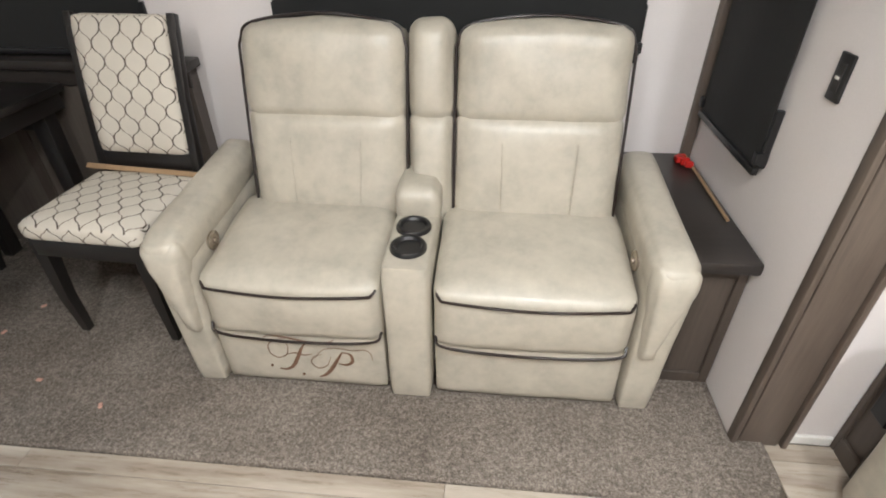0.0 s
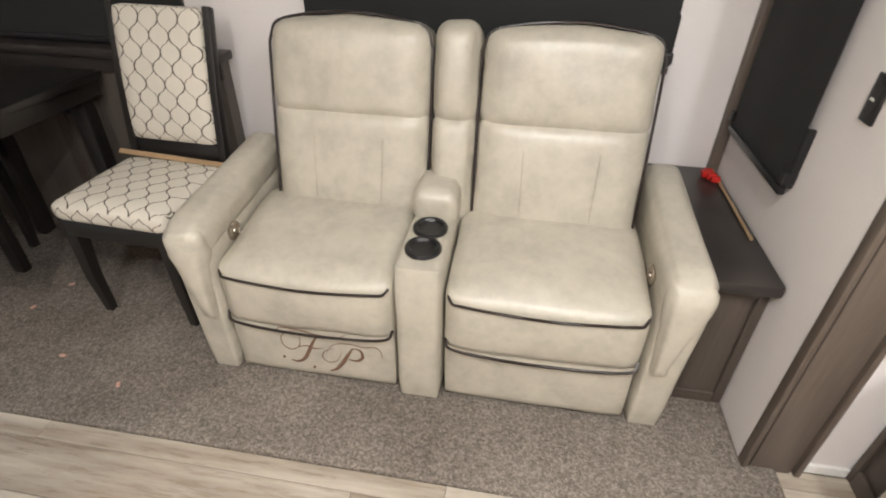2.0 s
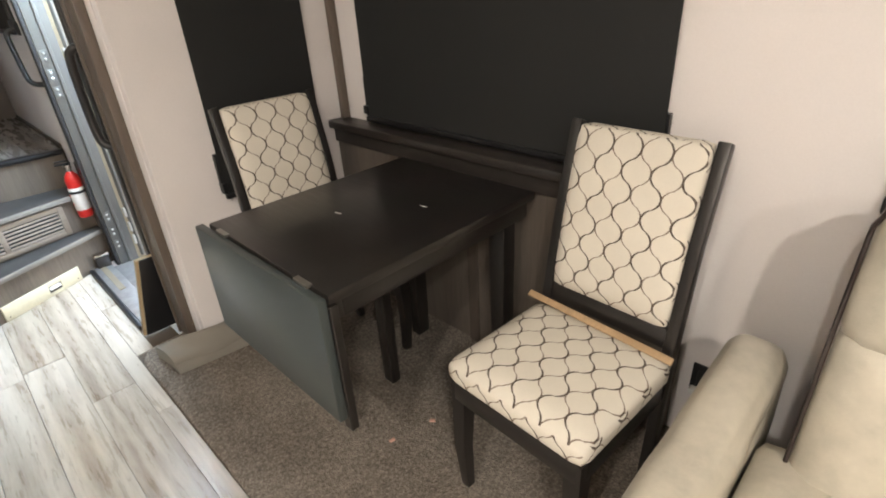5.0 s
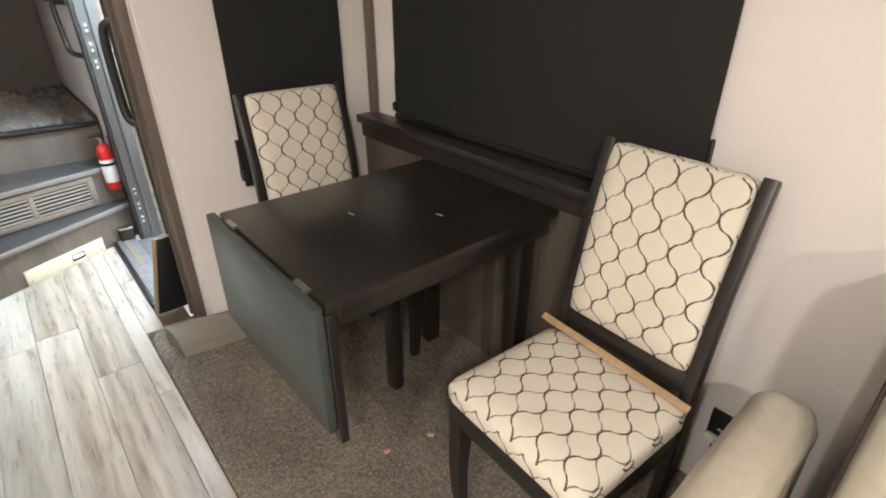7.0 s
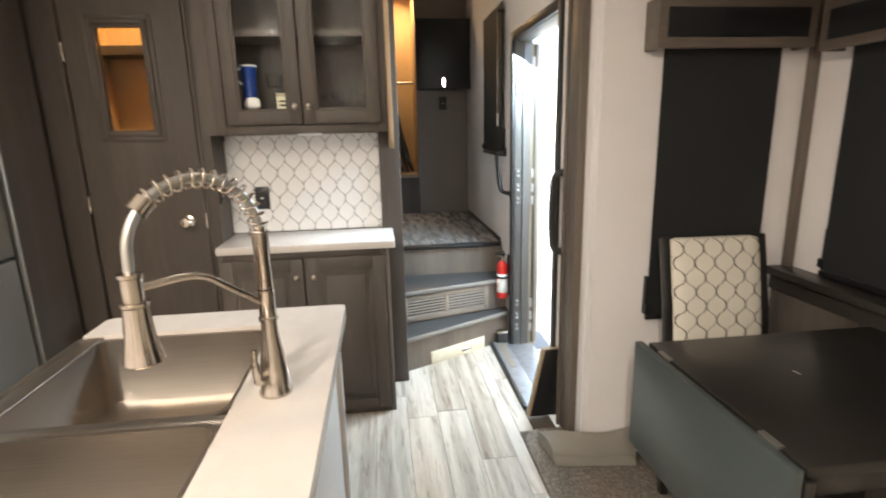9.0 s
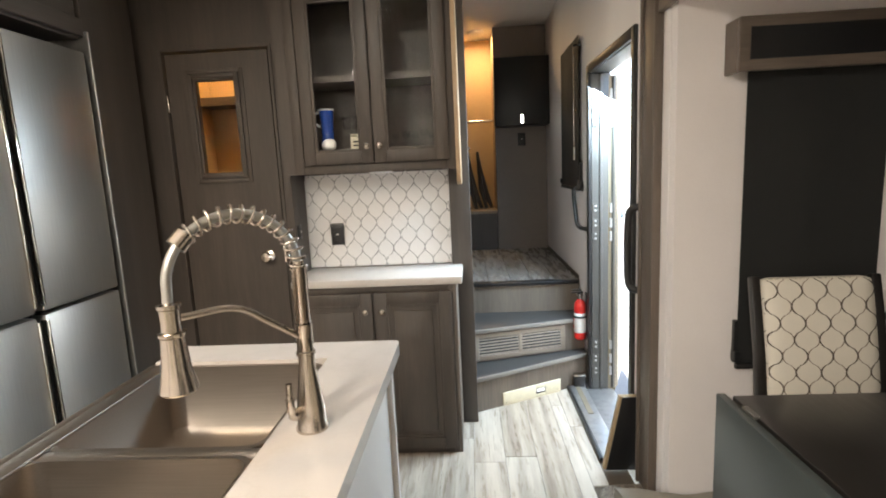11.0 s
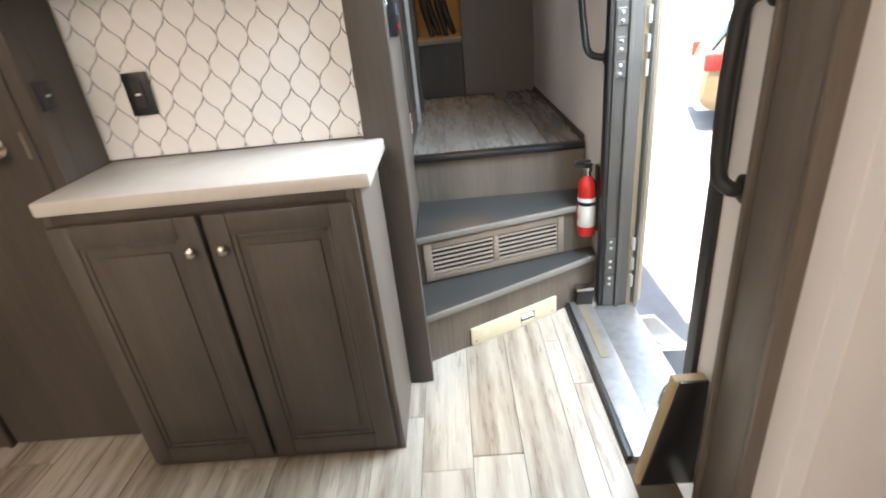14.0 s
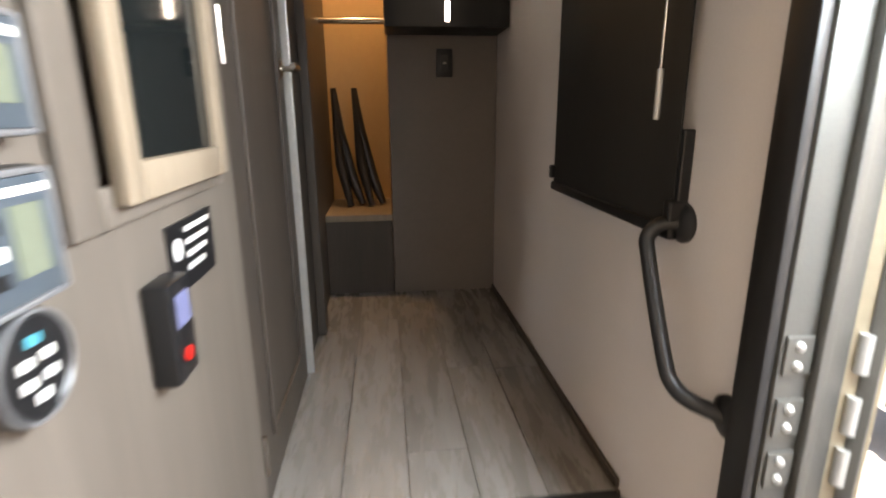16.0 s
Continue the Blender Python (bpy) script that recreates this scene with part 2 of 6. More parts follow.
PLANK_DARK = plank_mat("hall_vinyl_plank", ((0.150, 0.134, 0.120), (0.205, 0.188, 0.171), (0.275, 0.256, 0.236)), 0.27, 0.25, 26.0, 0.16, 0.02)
JOINT = plain("plank_joint", (0.10, 0.08, 0.06), 0.8)
CARPET = carpet_mat("taupe_carpet", (0.115, 0.094, 0.077), (0.39, 0.34, 0.29))
LEATHER = leather_mat("cream_leather", (0.46, 0.425, 0.352))
PIPING = plain("dark_brown_piping", (0.022, 0.014, 0.012), 0.4)
BLIND = plain("black_roller_cloth", (0.012, 0.0125, 0.0125), 0.75, grain=500, relief=0.2)
BLACK = plain("black_plastic", (0.011, 0.011, 0.012), 0.35)
BLACK_METAL = plain("black_powder_coat", (0.018, 0.017, 0.017), 0.38, grain=200, relief=0.1)
RUBBER = plain("dark_grey_tread_vinyl", (0.046, 0.045, 0.044), 0.36, grain=90, relief=0.15)
FABRIC = ogee_fabric("ogee_cloth", (0.71, 0.66, 0.57), (0.095, 0.074, 0.060), 0.076, 0.105, 0.0029)
QUARTZ = stone_mat("white_solid_surface", (0.60, 0.545, 0.50), (0.45, 0.40, 0.36))
TILE = plain("glazed_white_tile", (0.82, 0.80, 0.78), 0.18, grain=20, spread=0.03, relief=0.02)
GROUT = plain("dark_grout", (0.02, 0.016, 0.014), 0.8)
STEEL = brushed("brushed_steel", (0.50, 0.49, 0.46), 0.42, "z", 0.03)
SINK_STEEL = brushed("sink_steel", (0.33, 0.285, 0.245), 0.42, "y")
CHROME = plain("satin_nickel", (0.54, 0.48, 0.42), 0.2, 1.0, relief=0.0, spread=0.05)
ALU = plain("painted_aluminium", (0.55, 0.55, 0.53), 0.4, 0.6)
RED = plain("red_enamel", (0.55, 0.02, 0.015), 0.3)
WHITE = plain("white_plastic", (0.78, 0.77, 0.74), 0.45)
CREAM = plain("cream_plastic", (0.66, 0.61, 0.45), 0.5)
GREY_PAD = plain("grey_felt_pad", (0.22, 0.20, 0.17), 0.9, grain=300, relief=0.3)
HALLWOOD_DARK = wood("grey_brown_panel", (0.075, 0.062, 0.052), (0.15, 0.125, 0.105), 0.5)
PINK = plain("pale_pink_scrap", (0.62, 0.36, 0.28), 0.8)
WARM_WALL = plain("closet_maple_board", (0.52, 0.36, 0.20), 0.6, grain=40, spread=0.06)
GLASS = glass_mat("clear_glass", (0.92, 0.93, 0.93))
DARK_GLASS = plain("smoked_glass", (0.010, 0.012, 0.012), 0.06, relief=0.0)
SCREEN = plain("lcd_grey_green", (0.14, 0.155, 0.115), 0.25, relief=0.0)
SCREEN_BLUE = plain("lcd_blue_grey", (0.16, 0.17, 0.30), 0.2, relief=0.0)
BLUE = plain("blue_ceramic", (0.012, 0.045, 0.22), 0.2, relief=0.0)
ASPHALT = plain("weathered_asphalt", (0.14, 0.145, 0.15), 0.85, grain=90, spread=0.3, relief=0.4)
TRAILER_WHITE = plain("white_fibreglass", (0.80, 0.80, 0.78), 0.3, grain=30, spread=0.03, relief=0.0)
TRAILER_GREY = plain("grey_decal", (0.10, 0.09, 0.08), 0.4)
CAR_PAINT = plain("tan_metallic_paint", (0.20, 0.145, 0.085), 0.3, 0.4, relief=0.0)
TYRE = plain("tyre_rubber", (0.02, 0.02, 0.021), 0.8)
GOLD_ALU = plain("weathered_alu", (0.34, 0.29, 0.21), 0.4, 0.5)
HALL_END = plain("taupe_wall_board", (0.20, 0.17, 0.15), 0.55, grain=50, spread=0.08)
STEEL_POLISHED = plain("polished_steel", (0.70, 0.66, 0.58), 0.12, 1.0, relief=0.0, spread=0.04)
WALL_PANEL = plain("off_white_panel", (0.70, 0.67, 0.64), 0.5, grain=120, spread=0.04)
HALLWOOD_STAIR = wood("stair_riser_wood", (0.092, 0.075, 0.060), (0.19, 0.157, 0.125), 0.45, "z")
HALLWOOD_X = wood("grille_wood", (0.19, 0.155, 0.12), (0.31, 0.258, 0.205), 0.45, "x")
NOSING = plain("worn_step_edge", (0.21, 0.195, 0.175), 0.5)
MAPLE_GREY = wood("pale_greyed_wood", (0.25, 0.19, 0.135), (0.37, 0.29, 0.215), 0.4, relief=0.05)
LAMP_WHITE = glow("lit_lens", (1.0, 0.95, 0.88), 4.0)
FACE_BLUE = plain("slate_panel_face", (0.06, 0.075, 0.09), 0.3, relief=0.0)
KEY_CYAN = plain("cyan_key", (0.05, 0.35, 0.45), 0.4, relief=0.0)
JAMB = plain("grey_green_aluminium", (0.13, 0.128, 0.118), 0.38, 0.5, grain=200)
THRESH = plain("scuffed_threshold_metal", (0.30, 0.30, 0.30), 0.42, 0.6, grain=25, spread=0.3)
ALU_BRIGHT = plain("bright_aluminium", (0.66, 0.66, 0.64), 0.35, 0.7, spread=0.15)
CARDBOARD = plain("tan_board", (0.34, 0.25, 0.15), 0.8)
DARK_GREEN_GLASS = plain("greenish_glass", (0.16, 0.19, 0.12), 0.1, relief=0.0)
SILVER = plain("satin_silver", (0.24, 0.24, 0.25), 0.38, 0.5)
AMBER = plain("amber_lens", (0.75, 0.50, 0.03), 0.25, relief=0.0)
for m in (ESPRESSO, ESPRESSO_Z):
    m.node_tree.nodes["Principled BSDF"].inputs["Coat Weight"].default_value = 0.35
    m.node_tree.nodes["Principled BSDF"].inputs["Coat Roughness"].default_value = 0.42

# ---- building helpers ----
def box(bm, x0, x1, y0, y1, z0, z1, bevel=0.0, seg=2):
    """Adds a box, with rounded edges if bevel is given."""
    r = bmesh.ops.create_cube(bm, size=1.0, matrix=Matrix.LocRotScale(((x0 + x1) / 2, (y0 + y1) / 2, (z0 + z1) / 2), None, (x1 - x0, y1 - y0, z1 - z0)))
    if bevel:
        edges = list({e for v in r["verts"] for e in v.link_edges})
        bmesh.ops.bevel(bm, geom=edges, offset=min(bevel, 0.49 * min(x1 - x0, y1 - y0, z1 - z0)), segments=seg, profile=0.5, affect="EDGES")
    return bm


def boxes(*rows, bevel=0.0):
    bm = bmesh.new()
    for r in rows:
        box(bm, *r, bevel=bevel)
    return bm


def prism(points, axis, lo, hi, bevel=0.0):
    """A polygon in the plane across an axis, drawn out from lo to hi."""
    bm = bmesh.new()
    put = {"x": lambda a, b, h: (h, a, b), "y": lambda a, b, h: (a, h, b), "z": lambda a, b, h: (a, b, h)}[axis]
    bot = [bm.verts.new(put(a, b, lo)) for a, b in points]
    top = [bm.verts.new(put(a, b, hi)) for a, b in points]
    bm.faces.new(bot), bm.faces.new(top)
    k = len(points)
    for i in range(k):
        bm.faces.new((bot[i], bot[(i + 1) % k], top[(i + 1) % k], top[i]))
    bmesh.ops.recalc_face_normals(bm, faces=bm.faces[:])
    if bevel:
        bmesh.ops.bevel(bm, geom=bm.edges[:], offset=bevel, segments=2, profile=0.5, affect="EDGES")
    return bm


def lathe(bm, m, profile, seg=24):
    """Turns a profile of (radius, height) about the pose's z axis."""
    rings = []
    for r, h in profile:
        rings.append([bm.verts.new(m @ Vector((r * math.cos(2 * math.pi * i / seg), r * math.sin(2 * math.pi * i / seg), h))) for i in range(seg)])
    for a, b in zip(rings, rings[1:]):
        for i in range(seg):
            bm.faces.new((a[i], a[(i + 1) % seg], b[(i + 1) % seg], b[i]))
    bm.faces.new(rings[0][::-1]), bm.faces.new(rings[-1])
    return bm


def tube(bm, pts, r, seg=10):
    """A round bar along points, with rings square to its way."""
    pts = [Vector(p) for p in pts]
    rings, side = [], None
    for i, p in enumerate(pts):
        d = (pts[min(i + 1, len(pts) - 1)] - pts[max(i - 1, 0)]).normalized()
        if side is None:
            side = d.orthogonal().normalized()
        side = (side - d * side.dot(d)).normalized()
        up = d.cross(side)
        rr = r[i] if isinstance(r, (list, tuple)) else r
        rings.append([bm.verts.new(p + rr * (side * math.cos(2 * math.pi * k / seg) + up * math.sin(2 * math.pi * k / seg))) for k in range(seg)])
    for a, b in zip(rings, rings[1:]):
        for k in range(seg):
            bm.faces.new((a[k], a[(k + 1) % seg], b[(k + 1) % seg], b[k]))
    bm.faces.new(rings[0][::-1]), bm.faces.new(rings[-1])
    return bm


def smooth_path(pts, steps=6):
    """Points on a smooth curve through the given ones."""
    p = [Vector(q) for q in pts]
    p = [p[0] * 2 - p[1], *p, p[-1] * 2 - p[-2]]
    out = []
    for a, b, c, d in zip(p, p[1:], p[2:], p[3:]):
        for i in range(steps):
            t = i / steps
            out.append(0.5 * ((2 * b) + (c - a) * t + (2 * a - 5 * b + 4 * c - d) * t * t + (3 * b - a - 3 * c + d) * t ** 3))
    return out + [p[-2]]


def cushion(bm, x0, x1, y0, y1, z0, z1, round_r=0.04, puff=0.02, n=9, faces=(0, 0, 1)):
    """A stuffed block: rounded box whose side named by faces swells in the middle."""
    g = bmesh.new()
    box(g, x0, x1, y0, y1, z0, z1)
    bmesh.ops.subdivide_edges(g, edges=g.edges[:], cuts=n, use_grid_fill=True)
    c, h = Vector(((x0 + x1) / 2, (y0 + y1) / 2, (z0 + z1) / 2)), Vector(((x1 - x0) / 2, (y1 - y0) / 2, (z1 - z0) / 2))
    rr = min(round_r, 0.95 * min(h))
    for v in g.verts:
        p = v.co - c
        core = Vector([max(-(h[i] - rr), min(h[i] - rr, p[i])) for i in range(3)])
        d = p - core
        if d.length > 1e-9:
            d = d.normalized() * rr
        q = core + d
        u = [max(0.0, 1 - (p[i] / h[i]) ** 2) for i in range(3)]
        for i in range(3):
            if faces[i] and q[i] * faces[i] > 0:
                swell = puff
                for j in range(3):
                    if j != i:
                        swell *= math.sqrt(u[j])
                q[i] += faces[i] * swell * abs(p[i]) / h[i]
        v.co = c + q
    me = bpy.data.meshes.new("tmp")
    g.to_mesh(me)
    g.free()
    bm.from_mesh(me)
    bpy.data.meshes.remove(me)
    return bm


def set_uv(bm, fn):
    lay = bm.loops.layers.uv.verify()
    for f in bm.faces:
        for lp in f.loops:
            lp[lay].uv = fn(lp.vert.co, f.normal)
    return bm


def part(name, bm, material, parent=None, label="", smooth=None):
    """Links a bmesh as one mesh object, under a thing or a part if one is given."""
    me = bpy.data.meshes.new(name)
    bmesh.ops.recalc_face_normals(bm, faces=bm.faces[:])
    bm.to_mesh(me)
    bm.free()
    me.materials.append(material)
    if smooth is not None:
        for p in me.polygons:
            p.use_smooth = True
        me.set_sharp_from_angle(angle=radians(smooth))
    ob = new(name, me)
    if parent is not None:
        ob.parent = parent
    if label:
        tagged(ob, label)
    return ob


def thing(name, label, category, m=None, group=""):
    ob = new(name)
    ob.matrix_basis = m if m is not None else Matrix()
    return tagged(ob, label, category, group)


def setting(name, bm, material, label="", category="", smooth=None):
    return tagged(part(name, bm, material, None, "", smooth), label, category, "", "structure")


# ---- the shell ----
WX0, WX1 = -2.85, 3.05      # living space: stair post to rear wall
YW = 2.60                   # entry side wall
SL0, SL1, SLY = -1.98, 1.468, 3.46   # slide-out: two end walls and the window wall
DX0, DX1, DTOP = -3.225, -2.43, 1.93  # entry door opening
HY0 = 1.84                  # stair hall's inner wall
DECK = 0.640                # upper floor

setting("floor", boxes((-3.9, WX1 + 0.1, -0.5, YW - 0.11, -0.06, -0.006), (-3.9, DX1 + 0.2, YW - 0.11, YW - 0.04, -0.06, -0.006), (SL0 - 0.05, SL1 + 0.05, YW, SLY + 0.05, -0.06, -0.006), (DX1 + 0.2, WX1 + 0.08, YW - 0.11, YW, -0.06, -0.006)), JOINT, "dark sub-floor showing in the plank joints", "floor")

setting("wall_north", boxes(
    (SL1 + 0.06, WX1 + 0.1, YW, YW + 0.06, 0, CEIL + 0.1),
    (SL0 - 0.051, SL1 + 0.06, YW, YW + 0.06, SLIDE_CEIL, CEIL + 0.1),
    (DX1, SL0 - 0.051, YW, YW + 0.06, 0, CEIL + 0.1),
    (DX0, DX1, YW, YW + 0.06, DTOP, 2.75),
    (-6.05, DX0, YW, YW + 0.06, -0.3, 2.75)), WALL, "off-white vinyl wall with the entry door opening", "wall")
setting("wall_slide_window", boxes((SL0 - 0.05, SL1 + 0.05, SLY, SLY + 0.05, 0, SLIDE_CEIL)), WALL, "off-white vinyl wall of the slide-out", "wall")
setting("wall_slide_front", boxes((SL0 - 0.05, SL0, YW + 0.002, SLY, 0, SLIDE_CEIL)), WALL, "off-white vinyl end wall beside the dining chair", "wall")
setting("wall_slide_rear", boxes((SL1, SL1 + 0.05, YW + 0.002, SLY, 0, SLIDE_CEIL)), WALL, "off-white vinyl end wall beside the loveseat", "wall")
setting("wall_rear", boxes((WX1, WX1 + 0.08, -0.5, YW, 0, CEIL + 0.1)), WALL, "off-white vinyl rear wall", "wall")
setting("wall_south", boxes((-2.7, WX1 + 0.1, -0.56, -0.5, 0, CEIL + 0.1)), WALL, "off-white vinyl kitchen wall", "wall")
setting("ceiling", boxes((-2.9, WX1 + 0.1, -0.56, YW + 0.06, CEIL + 0.002, CEIL + 0.06)), CEILING, "white vinyl ceiling", "ceiling")
setting("ceiling_slide", boxes((SL0 - 0.05, SL1 + 0.05, YW + 0.06, SLY + 0.05, SLIDE_CEIL + 0.002, SLIDE_CEIL + 0.05)), CEILING, "white vinyl slide-out ceiling", "ceiling")
setting("ceiling_hall", boxes((-6.05, -2.85, -0.56, YW + 0.06, 2.66, 2.72), (-2.905, -2.855, -0.56, YW, CEIL + 0.002, 2.66)), CEILING, "pale ceiling over the stair hall", "ceiling")


def carpet_sheet():
    """The slide-out's carpet, with its front edge rolled down and its corners rounded."""
    y0, x0, x1, r = 2.375, -2.22, 1.56, 0.10
    pts = [(SL0, SLY), (SL0, YW), (x0, YW)]
    for i in range(7):
        a = math.pi + i * math.pi / 12
        pts.append((x0 + r + r * math.cos(a), y0 + r + r * math.sin(a)))
    for i in range(7):
        a = 1.5 * math.pi + i * math.pi / 12
        pts.append((x1 - r + r * math.cos(a), y0 + r + r * math.sin(a)))
    pts += [(x1, YW), (SL1, YW), (SL1, SLY)]
    bm = prism(pts, "z", -0.02, 0.014)
    top = [e for e in bm.edges if all(v.co.z > 0.01 for v in e.verts)]
    bmesh.ops.bevel(bm, geom=top, offset=0.012, segments=3, profile=0.5, affect="EDGES")
    return bm


setting("carpet", carpet_sheet(), CARPET, "taupe flecked carpet with a rounded front edge", "carpet", 40)


def slide_trim(name, x0, x1, z1):
    """A flat casing board with a raised bead and a lip on both long edges."""
    s = 1 if x1 > x0 else -1
    lo, hi = min(x0, x1), max(x0, x1)
    bm = boxes((lo, hi, YW - 0.018, YW, 0.0, z1), bevel=0.004)
    box(bm, lo + 0.02, hi - 0.02, YW - 0.026, YW - 0.016, 0.0, z1, 0.004)
    box(bm, hi - 0.012, hi + 0.004, YW - 0.034, YW, 0.0, z1, 0.004)
    box(bm, lo - 0.004, lo + 0.012, YW - 0.034, YW, 0.0, z1, 0.004)
    return setting(name, bm, TRIM, "brown wood-grain casing of the slide-out opening", "trim", 40)


slide_trim("trim_slide_rear", SL1 + 0.0, SL1 + 0.15, SLIDE_CEIL + 0.12)
slide_trim("trim_slide_front", SL0 - 0.28, SL0 - 0.12, SLIDE_CEIL + 0.12)
setting("trim_slide_head", boxes((SL0 - 0.116, SL1 - 0.004, YW - 0.024, YW - 0.002, SLIDE_CEIL - 0.02, SLIDE_CEIL + 0.12), bevel=0.005), TRIM_X, "brown wood-grain head casing of the slide-out", "trim")
for tx, nm in ((SL0, "trim_corner_front"), (SL1 - 0.035, "trim_corner_rear")):
    setting(nm, boxes((tx, tx + 0.035, SLY - 0.035, SLY, 0.0, SLIDE_CEIL), bevel=0.008), TRIM, "brown corner bead of the slide-out", "trim")


def planks(parent, x0, x1, y0, y1, z, length, width, seed, material, keep=None):
    """Separate floor boards with small gaps, staggered row by row, on one shared mesh a length."""
    rng = random.Random(seed)
    made = {}
    rows = int(math.ceil((y1 - y0) / width))
    for r in range(rows):
        ya = y0 + r * width
        yb = min(ya + width, y1)
        if yb - ya < 0.01:
            continue
        x = x0 - rng.uniform(0.1, 0.95) * length
        while x < x1:
            a, c = max(x, x0), min(x + length, x1)
            x += length
            if c - a < 0.03:
                continue
            key = (round(c - a, 2), round(yb - ya, 3))
            if key not in made:
                bm = boxes((-(c - a) / 2 + 0.0008, (c - a) / 2 - 0.0008, -(yb - ya) / 2 + 0.0008, (yb - ya) / 2 - 0.0008, -0.005, 0.0), bevel=0.0009)
                me = bpy.data.meshes.new("plank")
                bm.to_mesh(me)
                bm.free()
                me.materials.append(material)
                made[key] = me
            ob = new("plank", made[key])
            ob.matrix_basis = pose((a + c) / 2, (ya + yb) / 2, z + rng.uniform(-0.0003, 0.0003))
            ob.parent = parent


FLOOR = bpy.data.objects["floor"]

# the partition beside the stairs, hutch back, pantry
setting("wall_stair_panel", boxes((-3.60, -2.862, HY0 - 0.05, HY0, 0.0, 2.655), (-4.4, -3.6005, HY0 - 0.05, HY0 - 0.0005, -0.05, 0.545)), HALLWOOD, "grey wood-grain panel wall beside the stairs", "wall")
setting("trim_stair_post", boxes((-2.862, -2.822, HY0 - 0.075, HY0 + 0.035, 0.0, CEIL), bevel=0.006), CAB, "brown wood post at the foot of the stairs", "trim", 40)
setting("wall_hutch_back", boxes((-2.91, -2.866, 0.90, HY0 - 0.05, 0.0, 2.655)), CAB, "dark umber panel behind the hutch", "wall")
setting("wall_hall_left", boxes((-6.0, -4.22, HY0 - 0.05, HY0 - 0.012, 0.5, 2.655), (-4.22, -3.602, HY0 - 0.05, HY0 - 0.012, 2.50, 2.655)), CAB, "dark hall wall around the bathroom door", "wall")
setting("wall_hall_end", boxes((-5.030, -4.970, 2.13, YW - 0.001, DECK, 2.655), bevel=0.003), HALL_END, "dull grey-brown wall at the end of the hall", "wall")
setting("wall_closet_back", boxes((-5.500, -5.440, 1.0, YW, 0.5, 2.655)), WARM_WALL, "maple board back of the closet", "wall")
setting("wall_closet_side", boxes((-5.438, -5.032, 2.13, 2.16, DECK, 2.654)), WARM_WALL, "maple board side of the closet", "wall")
setting("wall_pantry", boxes((-2.710, -2.650, -0.5, 0.40, 0, CEIL), (-2.710, -2.650, 0.93, 0.985, 0, CEIL), (-2.710, -2.650, 0.40, 0.93, 2.045, CEIL), (-2.862, -2.711, 0.955, 0.985, 0, CEIL)), CAB, "dark umber wood-grain wall around the pantry door", "wall")
setting("wall_pantry_inside", boxes((-3.42, -3.38, -0.5, HY0 - 0.052, 0, 2.655), (-3.379, -2.912, 0.93, 0.952, 0, 2.655), (-3.379, -2.70, 0.24, 0.262, 0, 2.655)), WARM_WALL, "maple board lining of the pantry", "wall")

# ---- the slide-out: seats, table, blinds ----
def ruffle(bm, size=0.004, scale=7.0):
    """Uneven stuffing: pushes points a little along a smooth noise."""
    bm.normal_update()
    for v in bm.verts:
        v.co += v.normal * size * noise.noise(v.co * scale)
    return bm


def turned(bm, m):
    bmesh.ops.transform(bm, matrix=m, verts=bm.verts[:])
    return bm


def loop_tube(pts, r, seg=6):
    return tube(bmesh.new(), pts, r, seg)


